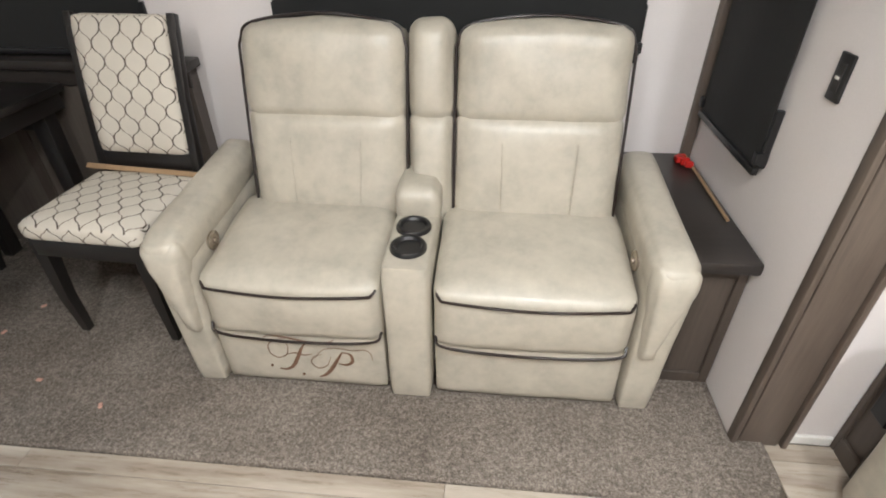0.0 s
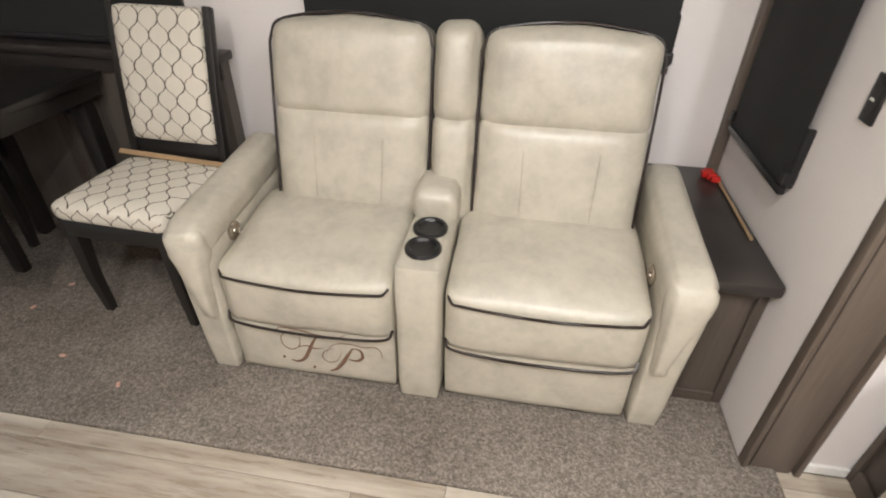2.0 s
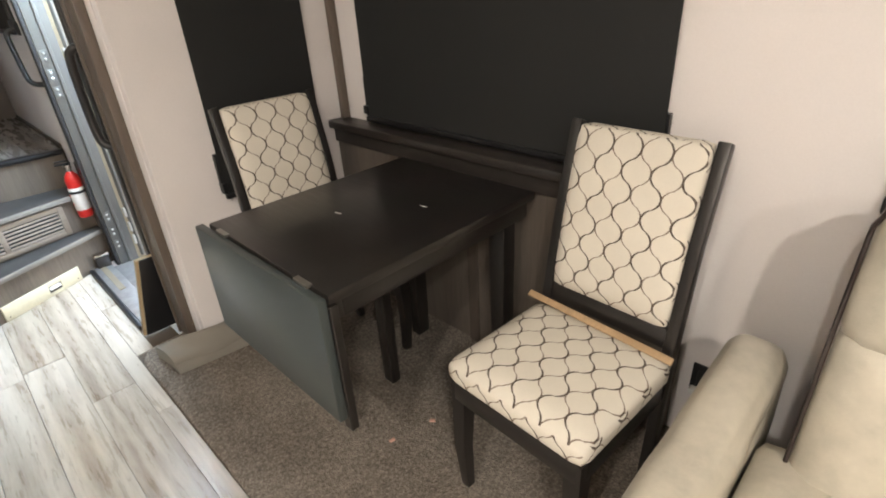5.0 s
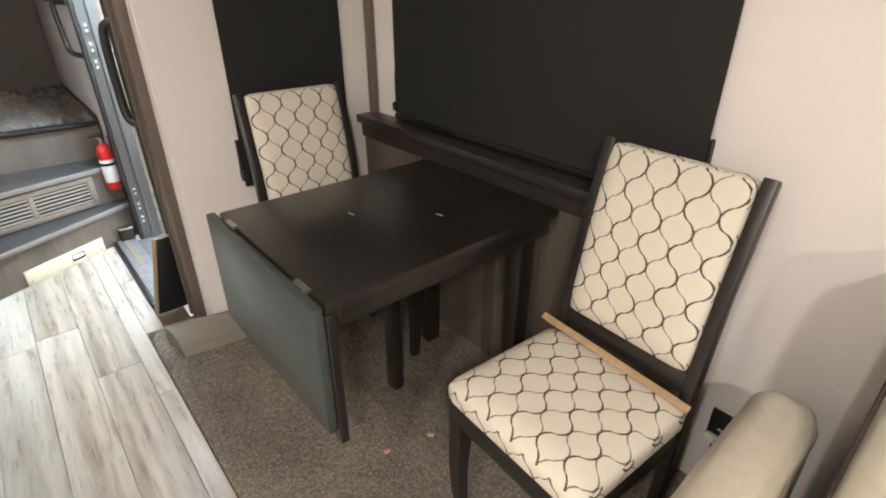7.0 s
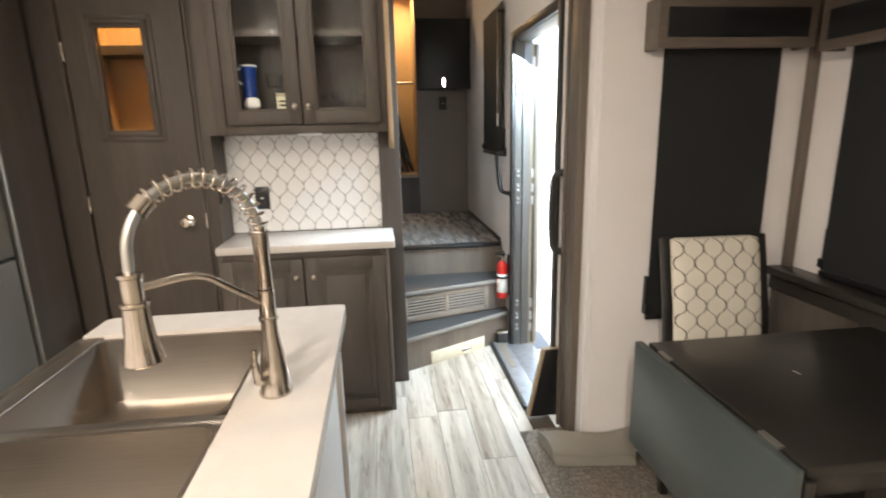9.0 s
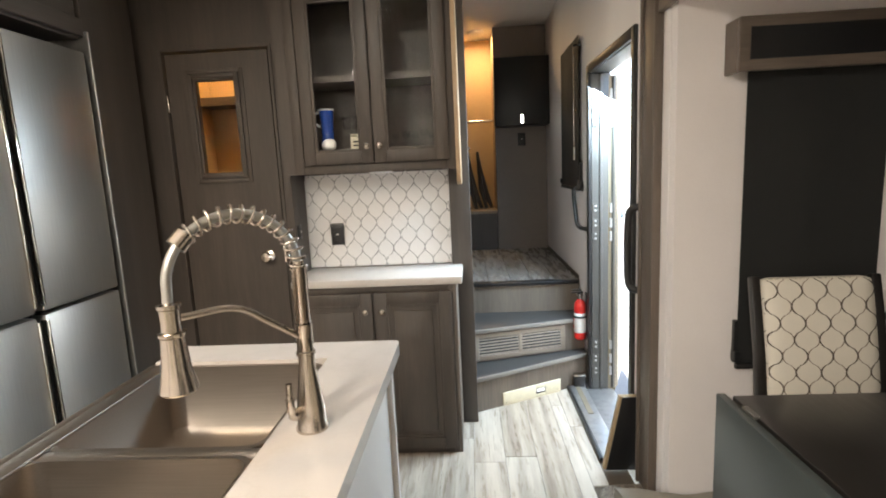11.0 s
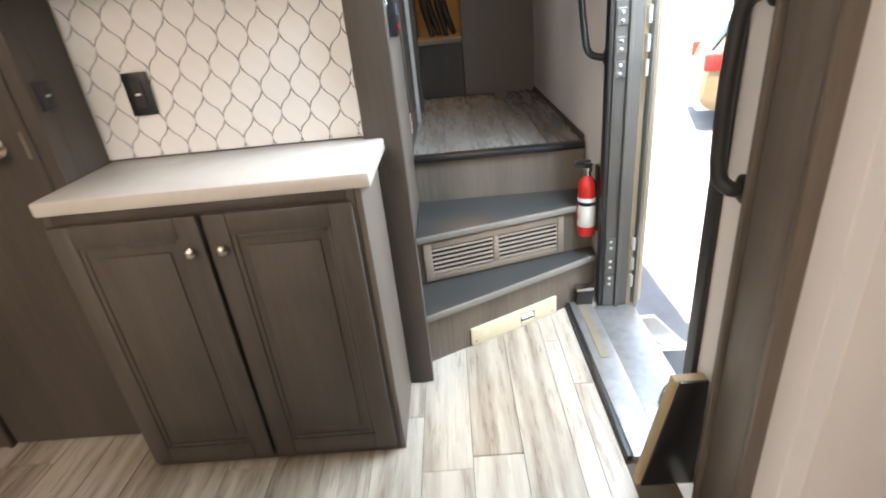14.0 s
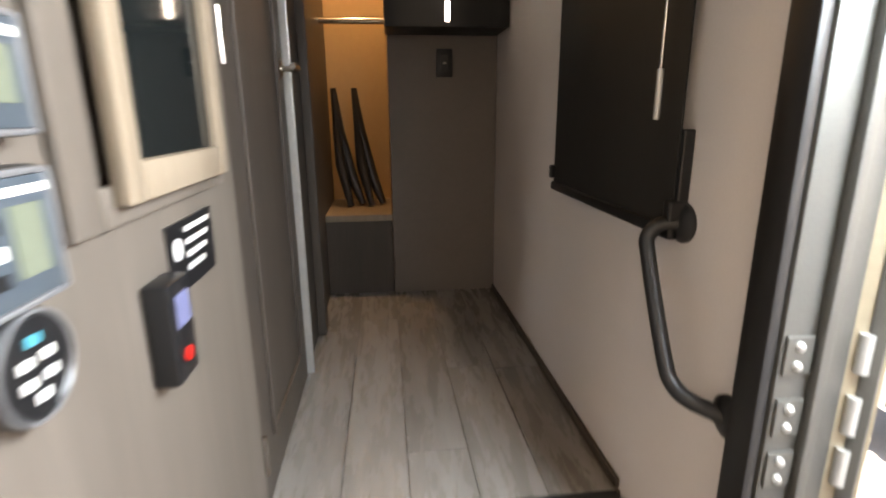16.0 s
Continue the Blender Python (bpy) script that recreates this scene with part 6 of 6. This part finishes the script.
part("rose", lathe(bmesh.new(), pose(bx0 + 0.06, HY0 - 0.006, 1.57, -90, 0, 0), [(0.026, 0), (0.026, 0.006), (0.012, 0.010)], 20), CHROME, t, "", 40)
for hz in (0.78, 1.58, 2.3):
    part("hinge", tube(bmesh.new(), [(bx1 + 0.004, HY0 + 0.002, hz - 0.045), (bx1 + 0.004, HY0 + 0.002, hz + 0.045)], 0.006, 10), CHROME, t, "satin nickel hinge")
setting("trim_bathroom_strip", boxes((-4.235, -4.222, HY0 - 0.011, HY0 + 0.012, DECK, 2.50), bevel=0.002), ALU, "bright metal edge strip of the door frame", "trim")
setting("trim_hall_jamb", boxes((-4.60, -4.52, HY0 - 0.011, HY0 + 0.02, DECK, 2.65), bevel=0.004), CAB, "dark door jamb in the hall", "trim")
setting("trim_hall_base", boxes((-4.965, -3.595, YW - 0.010, YW - 0.001, DECK, DECK + 0.022), bevel=0.003), CAB_X, "thin dark skirting in the hall", "trim")

# closet at the end of the hall
t = thing("closet_platform", "dark wood closet base with a pale shelf", "closet")
part("front", boxes((-5.020, -4.980, HY0 - 0.011, 2.128, DECK, 0.985), bevel=0.003), CAB, t)
part("shelf", boxes((-5.438, -4.965, HY0 - 0.010, 2.128, 0.9855, 1.015), bevel=0.003), MAPLE_GREY, t, "pale wood shelf")
part("rod", tube(bmesh.new(), [(-5.200, HY0 - 0.008, 1.86), (-5.200, 2.128, 1.86)], 0.014, 12), CHROME, t, "closet rod", 60)
for k, oy in enumerate((1.885, 1.985)):
    f = thing("folding_frame", "black folded frame leaning in the closet", "folded frame", pose(-5.250, oy, 1.0155), "folded frames")
    part("long_bar", tube(bmesh.new(), [(-0.08, -0.02, 0.56), (-0.05, 0.0, 0.36), (0.0, 0.06, 0.12), (0.03, 0.105, 0.008)], [0.014, 0.028, 0.027, 0.016], 8), BLACK_METAL, f, "", 60)
    part("cross_bar", tube(bmesh.new(), [(-0.05, -0.015, 0.42), (0.02, 0.005, 0.20), (0.09, 0.05, 0.008)], [0.014, 0.026, 0.016], 8), BLACK_METAL, f, "", 60)
lamp = bpy.data.lights.new("closet_lamp_light", "AREA")
lamp.shape, lamp.size, lamp.energy, lamp.color = "DISK", 0.12, 0.9, (1.0, 0.68, 0.36)
new("closet_lamp_light", lamp).matrix_world = pose(-5.110, 1.98, 2.62)
t = thing("closet_lamp", "small white ceiling lamp in the closet", "lamp")
part("trim_ring", lathe(bmesh.new(), pose(-5.110, 1.98, 2.63), [(0.065, 0.0), (0.08, 0.008), (0.08, 0.028), (0.066, 0.028)], 24), WHITE, t)
t = thing("overhead_box", "black overhead cabinet at the end of the hall", "cabinet")
part("box", boxes((-4.968, -4.750, 2.12, YW - 0.002, 1.77, 2.35), bevel=0.006), BLACK, t, "", 40)
part("strip", boxes((-4.750, -4.746, 2.35, 2.365, 1.79, 1.86)), LAMP_WHITE, t, "small bright indicator strip")
outlet("black wall switch at the end of the hall", pose(-4.970, 2.37, 1.66, 0, 0, 90), 0.07, 0.115)

# ---- entry door ----
setting("door_frame_entry", boxes((DX0 - 0.05, DX0, YW - 0.018, YW - 0.001, 0.0, DTOP + 0.05), (DX1, DX1 + 0.045, YW - 0.018, YW - 0.001, 0.0, DTOP + 0.05), (DX0, DX1, YW - 0.018, YW - 0.001, DTOP, DTOP + 0.05), bevel=0.004), BLACK_METAL, "black metal frame round the entry door", "door frame", 40)
setting("door_jamb_entry", boxes((DX0 - 0.030, DX0 + 0.004, YW, YW + 0.11, -0.02, DTOP), (DX1 - 0.004, DX1 + 0.03, YW, YW + 0.11, -0.02, DTOP), (DX0 + 0.004, DX1 - 0.004, YW, YW + 0.11, DTOP - 0.004, DTOP + 0.03), (DX0 + 0.004, DX0 + 0.02, YW + 0.045, YW + 0.06, -0.02, DTOP - 0.004), bevel=0.003), JAMB, "grey-green aluminium entry door jamb", "door frame", 40)
t = bpy.data.objects["door_jamb_entry"]
for hz in (0.10, 0.18, 0.27, 0.95, 1.03, 1.12, 1.62, 1.70, 1.78):
    h = part("hinge", boxes((DX0 + 0.0045, DX0 + 0.009, YW + 0.004, YW + 0.043, hz, hz + 0.055), bevel=0.002), JAMB, t)
    part("knuckle", tube(bmesh.new(), [(DX0 + 0.012, YW + 0.112, hz), (DX0 + 0.012, YW + 0.112, hz + 0.055)], 0.009, 10), ALU, h, "", 60)
    for q in (0.014, 0.041):
        part("bolt", lathe(bmesh.new(), pose(DX0 + 0.009, YW + 0.022, hz + q, 0, 90, 0), [(0.007, 0), (0.006, 0.004), (0.002, 0.006)], 10), ALU, h, "bright bolt head", 50)
door = thing("entry_door", "open insulated entry door swung back outside", "door", pose(DX0 + 0.012, YW + 0.118, 0, 0, 0, 158))
part("slab", boxes((0.008, 0.78, -0.022, 0.022, 0.0, DTOP - 0.02), bevel=0.006), TRAILER_WHITE, door, "", 40)
part("edge", boxes((0.0, 0.0078, -0.024, 0.024, 0.0, DTOP - 0.02), bevel=0.002), GOLD_ALU, door, "weathered aluminium edge")
part("window", boxes((0.22, 0.58, -0.025, 0.025, 1.05, 1.70), bevel=0.004), DARK_GLASS, door, "dark door window")
screen = thing("screen_door", "aluminium screen door folded back beside the entry door", "door", pose(DX0 + 0.02, YW + 0.118, 0, 0, 0, 128))
part("stile", boxes((0.0, 0.035, -0.010, 0.010, 0.02, DTOP - 0.03), bevel=0.003), JAMB, screen, "", 40)
part("edge_strip", boxes((0.0355, 0.050, -0.008, 0.008, 0.02, DTOP - 0.03), bevel=0.002), GOLD_ALU, screen, "weathered aluminium strip")
t = thing("entry_grab_handle", "black interior grab handle beside the entry door", "handle")
gx = -2.315
for hz in (1.225, 0.862):
    part("flange", lathe(bmesh.new(), pose(gx, YW, hz, 90, 0, 0), [(0.030, 0), (0.030, 0.006), (0.020, 0.014), (0.012, 0.016)], 22), BLACK_METAL, t, "", 40)
part("bar", tube(bmesh.new(), smooth_path([(gx, YW - 0.004, 1.225), (gx - 0.005, YW - 0.030, 1.222), (gx - 0.018, YW - 0.048, 1.195), (gx - 0.024, YW - 0.052, 1.10), (gx - 0.024, YW - 0.052, 0.98), (gx - 0.018, YW - 0.048, 0.892), (gx - 0.005, YW - 0.030, 0.865), (gx, YW - 0.004, 0.862)]), 0.016, 12), BLACK_METAL, t, "", 60)

setting("threshold", boxes((DX0 - 0.03, DX1 + 0.02, YW - 0.135, YW - 0.04, -0.02, 0.018), (DX0 + 0.0045, DX1 - 0.0045, YW - 0.04, YW + 0.13, -0.04, 0.006), bevel=0.006), THRESH, "worn grey metal entry threshold", "threshold", 40)
setting("threshold_seal", boxes((DX0 - 0.02, DX1 + 0.02, YW - 0.155, YW - 0.136, 0.0, 0.022), bevel=0.006), BLACK, "black rubber strip along the threshold", "threshold", 40)
t = thing("threshold_pad", "tan worn pad stuck on the metal threshold", "pad")
part("pad", boxes((-3.22, -2.86, YW - 0.105, YW - 0.075, 0.0178, 0.0215), bevel=0.001), GOLD_ALU, t)
t = thing("entry_steps", "folding aluminium entry steps below the door", "steps")
for k in range(3):
    z = -0.16 - 0.21 * k
    y = YW + 0.15 + 0.20 * k
    s = part("tread", boxes((DX0 + 0.08, DX1 - 0.06, y, y + 0.24, z - 0.03, z), bevel=0.006), ALU_BRIGHT, t, "", 40)
    part("grip", boxes((DX0 + 0.14, DX1 - 0.12, y + 0.03, y + 0.17, z, z + 0.004)), RUBBER, s, "dark grip mat")
for sx in (DX0 + 0.06, DX1 - 0.05):
    part("side_arm", prism([(YW + 0.10, -0.02), (YW + 0.20, -0.02), (YW + 0.76, -0.62), (YW + 0.66, -0.66)], "x", sx, sx + 0.02, 0.004), ALU_BRIGHT, t)
t = thing("step_strut", "chrome step latch rod at the threshold", "latch")
part("rod", tube(bmesh.new(), smooth_path([(-2.62, YW + 0.02, 0.012), (-2.62, YW + 0.03, 0.06), (-2.64, YW + 0.06, 0.07), (-2.68, YW + 0.10, 0.012)]), 0.008, 10), CHROME, t, "", 60)
t = thing("leaning_board", "tan board with a black face leaning beside the door", "board")
edge = [(2.440, 0.0185), (2.592, 0.0185), (2.592, 0.372), (2.512, 0.372)]
part("core", prism(edge, "x", -2.345, -2.318, 0.002), CARDBOARD, t, "", 40)
part("black_face", prism([(y + (0.011 if y < 2.55 else 0.0), z) for y, z in edge], "x", -2.3178, -2.310, 0.002), BLACK, t, "black face", 40)

# ---- outside ----
GZ = -0.80
setting("ground", boxes((-70, 40, YW + 0.062, 90, GZ - 0.05, GZ), (-70, 40, -60, YW + 0.0615, GZ - 0.05, GZ)), ASPHALT, "grey asphalt yard", "ground")
setting("outer_skirt", boxes((-6.05, 3.2, YW + 0.02, YW + 0.058, GZ + 0.25, -0.045)), TRAILER_WHITE, "white outer side of the trailer below the floor", "wall")


def slab_outline(pts, y0, y1, name, mat, parent, bevel=0.02, label=""):
    return part(name, prism(pts, "y", y0, y1, bevel), mat, parent, label, 40)


t = thing("fifth_wheel_trailer", "white fifth-wheel trailer parked across the yard", "trailer")
TY = 5.25
slab_outline([(-6.02, -0.44), (8.0, -0.44), (8.0, 2.9), (-7.6, 2.9), (-8.3, 2.2), (-8.2, 0.95), (-6.9, 0.58), (-6.16, 0.46)], TY, TY + 2.4, "body", TRAILER_WHITE, t, 0.03, "white fibreglass body")
for x0, x1 in ((-5.80, -5.36), (-5.24, -4.2), (-4.0, -2.7)):
    d = part("hatch", boxes((x0, x1, TY - 0.012, TY + 0.01, -0.36, 0.40), bevel=0.01), TRAILER_WHITE, t, "white luggage hatch")
    part("hatch_frame", boxes((x0 - 0.03, x0, TY - 0.02, TY + 0.01, -0.39, 0.43), (x1, x1 + 0.03, TY - 0.02, TY + 0.01, -0.39, 0.43), (x0, x1, TY - 0.02, TY + 0.01, 0.40, 0.43), (x0, x1, TY - 0.02, TY + 0.01, -0.39, -0.36), bevel=0.004), TRAILER_GREY, d, "grey hatch frame", 40)
part("slide_out", boxes((-4.62, 4.0, TY - 0.72, TY + 0.02, 0.52, 2.55), bevel=0.03), TRAILER_WHITE, t, "white slide-out box", 40)
part("slide_trim", boxes((-4.645, -4.60, TY - 0.735, TY - 0.66, 0.50, 2.57), bevel=0.008), TRAILER_GREY, t, "grey corner trim", 40)
part("window", boxes((-5.30, -5.02, TY - 0.015, TY + 0.01, 1.55, 2.35), bevel=0.04), DARK_GREEN_GLASS, t, "rounded greenish window", 40)
part("decal", prism([(-7.3, 0.78), (-5.0, 1.02), (-5.0, 1.10), (-7.0, 0.92)], "y", TY - 0.004, TY + 0.004), TRAILER_GREY, t, "grey sweeping stripe")
part("decal", prism([(-7.0, 0.98), (-5.2, 1.34), (-5.2, 1.38), (-6.8, 1.06)], "y", TY - 0.004, TY + 0.004), TRAILER_GREY, t, "grey sweeping stripe")
part("marker_lamp", boxes((-6.12, -6.02, TY - 0.015, TY + 0.005, 0.36, 0.42), bevel=0.004), AMBER, t, "amber marker lamp")
part("marker_lamp", boxes((-6.03, -5.97, TY - 0.015, TY + 0.005, -0.12, -0.06), bevel=0.004), RED, t, "red marker lamp")
jk = part("landing_jack", tube(bmesh.new(), [(-5.58, TY + 0.10, -0.44), (-5.58, TY + 0.10, GZ + 0.02)], 0.05, 12), GOLD_ALU, t, "", 60)
part("jack_foot", lathe(bmesh.new(), pose(-5.58, TY + 0.10, GZ), [(0.14, 0.0), (0.13, 0.015), (0.05, 0.03)], 18), GOLD_ALU, jk, "", 40)
for wx in (2.2, 3.2):
    w = part("wheel", lathe(bmesh.new(), pose(wx, TY + 0.02, GZ + 0.36, -90, 0, 0), [(0.20, 0.0), (0.34, 0.01), (0.36, 0.05), (0.36, 0.18), (0.34, 0.22), (0.20, 0.23)], 28), TYRE, t, "", 40)
    part("rim", lathe(bmesh.new(), pose(wx, TY + 0.03, GZ + 0.36, -90, 0, 0), [(0.20, 0.0), (0.19, 0.02), (0.08, 0.0), (0.02, -0.01)], 24), ALU, w, "", 40)


def make_car():
    t = thing("parked_car", "tan hatchback parked beyond the trailer in sunlight", "car", pose(-8.86, 7.30, GZ, 0, 0, 72))
    side = [(-1.62, 0.32), (-1.72, 0.45), (-1.70, 0.75), (-1.62, 0.98), (-1.30, 1.44), (-1.05, 1.53), (0.30, 1.53), (0.95, 1.10), (1.85, 0.95), (2.15, 0.72), (2.18, 0.35), (2.05, 0.25), (-1.4, 0.25)]
    body = part("body", prism(side, "y", -0.86, 0.86, 0.06), CAR_PAINT, t, "tan metallic body", 50)
    part("side_window", prism([(-1.12, 1.02), (-1.0, 1.40), (0.22, 1.40), (0.72, 1.05)], "y", -0.872, -0.85, 0.01), DARK_GLASS, body, "dark side window", 40)
    part("rear_window", turned(boxes((-0.012, 0.012, -0.62, 0.62, -0.20, 0.20), bevel=0.01), pose(-1.475, 0, 1.22, 0, 35, 0)), DARK_GLASS, body, "dark rear window", 40)
    for s in (-1, 1):
        part("tail_lamp", boxes((-1.70, -1.45, s * 0.80 - 0.075, s * 0.80 + 0.075, 0.82, 1.04), bevel=0.03), RED, body, "red tail lamp", 40)
        part("reflector", boxes((-1.735, -1.70, s * 0.62 - 0.08, s * 0.62 + 0.08, 0.38, 0.44), bevel=0.01), RED, body, "red bumper reflector")
    part("bumper", boxes((-1.745, -1.50, -0.80, 0.80, 0.28, 0.50), bevel=0.05), ALU, body, "pale bumper", 40)
    part("plate", boxes((-1.76, -1.72, -0.20, 0.20, 0.62, 0.76), bevel=0.004), WHITE, body)
    for s in (-1, 1):
        part("sill", boxes((-0.55, 1.02, s * 0.862 - 0.012, s * 0.862 + 0.012, 0.22, 0.33), bevel=0.01), BLACK, body, "black sill", 40)
        part("door_handle", boxes((-0.35, -0.17, s * 0.872 - 0.014, s * 0.872 + 0.014, 0.93, 0.96), bevel=0.006), CAR_PAINT, body, "", 40)
        for wx in (-0.98, 1.45):
            arch = [(wx + 0.365 * math.cos(a), 0.32 + 0.365 * math.sin(a)) for a in [math.pi * (i / 14 * 1.16 - 0.08) for i in range(15)]]
            part("wheel_arch", prism(arch, "y", s * 0.855 - 0.012, s * 0.855 + 0.012), BLACK, body, "black wheel arch")
    for wx in (-0.98, 1.45):
        for s in (-1, 1):
            w = part("wheel", lathe(bmesh.new(), pose(wx, s * 0.66, 0.32, -90 * s, 0, 0), [(0.21, 0.0), (0.31, 0.01), (0.32, 0.05), (0.32, 0.18), (0.30, 0.215), (0.21, 0.22)], 28), TYRE, t, "", 40)
            part("rim", lathe(bmesh.new(), pose(wx, s * 0.66, 0.32, -90 * s, 0, 0), [(0.205, 0.15), (0.205, 0.226), (0.19, 0.232), (0.06, 0.226), (0.02, 0.232)], 24), ALU_BRIGHT, w, "", 40)
            for k in range(5):
                part("spoke_gap", turned(boxes((-0.028, 0.028, 0.08, 0.185, 0.0, 0.014), bevel=0.006), pose(wx, s * 0.66, 0.32, -90 * s, 0, 0) @ pose(0, 0, 0.222, 0, 0, 72 * k)), TYRE, w, "dark gap between spokes")


make_car()

# ceiling lamps that light the living space
for px, py, *_ in LAMPS:
    t = thing("ceiling_lamp", "round recessed white ceiling lamp", "lamp", pose(px, py, CEIL), "ceiling lamps")
    part("trim_ring", lathe(bmesh.new(), Matrix(), [(0.050, -0.016), (0.066, -0.014), (0.070, 0.0), (0.050, 0.0)], 24), WHITE, t, "", 40)

# ---- floor boards ----
planks(FLOOR, -3.36, WX1 + 0.05, -0.48, 2.372, 0.0, 1.22, 0.155, 11, PLANK)
planks(FLOOR, -3.36, -2.222, 2.372, YW - 0.157, 0.0, 1.22, 0.155, 12, PLANK)
planks(FLOOR, 1.562, WX1 + 0.05, 2.372, YW - 0.013, 0.0, 1.22, 0.155, 13, PLANK)
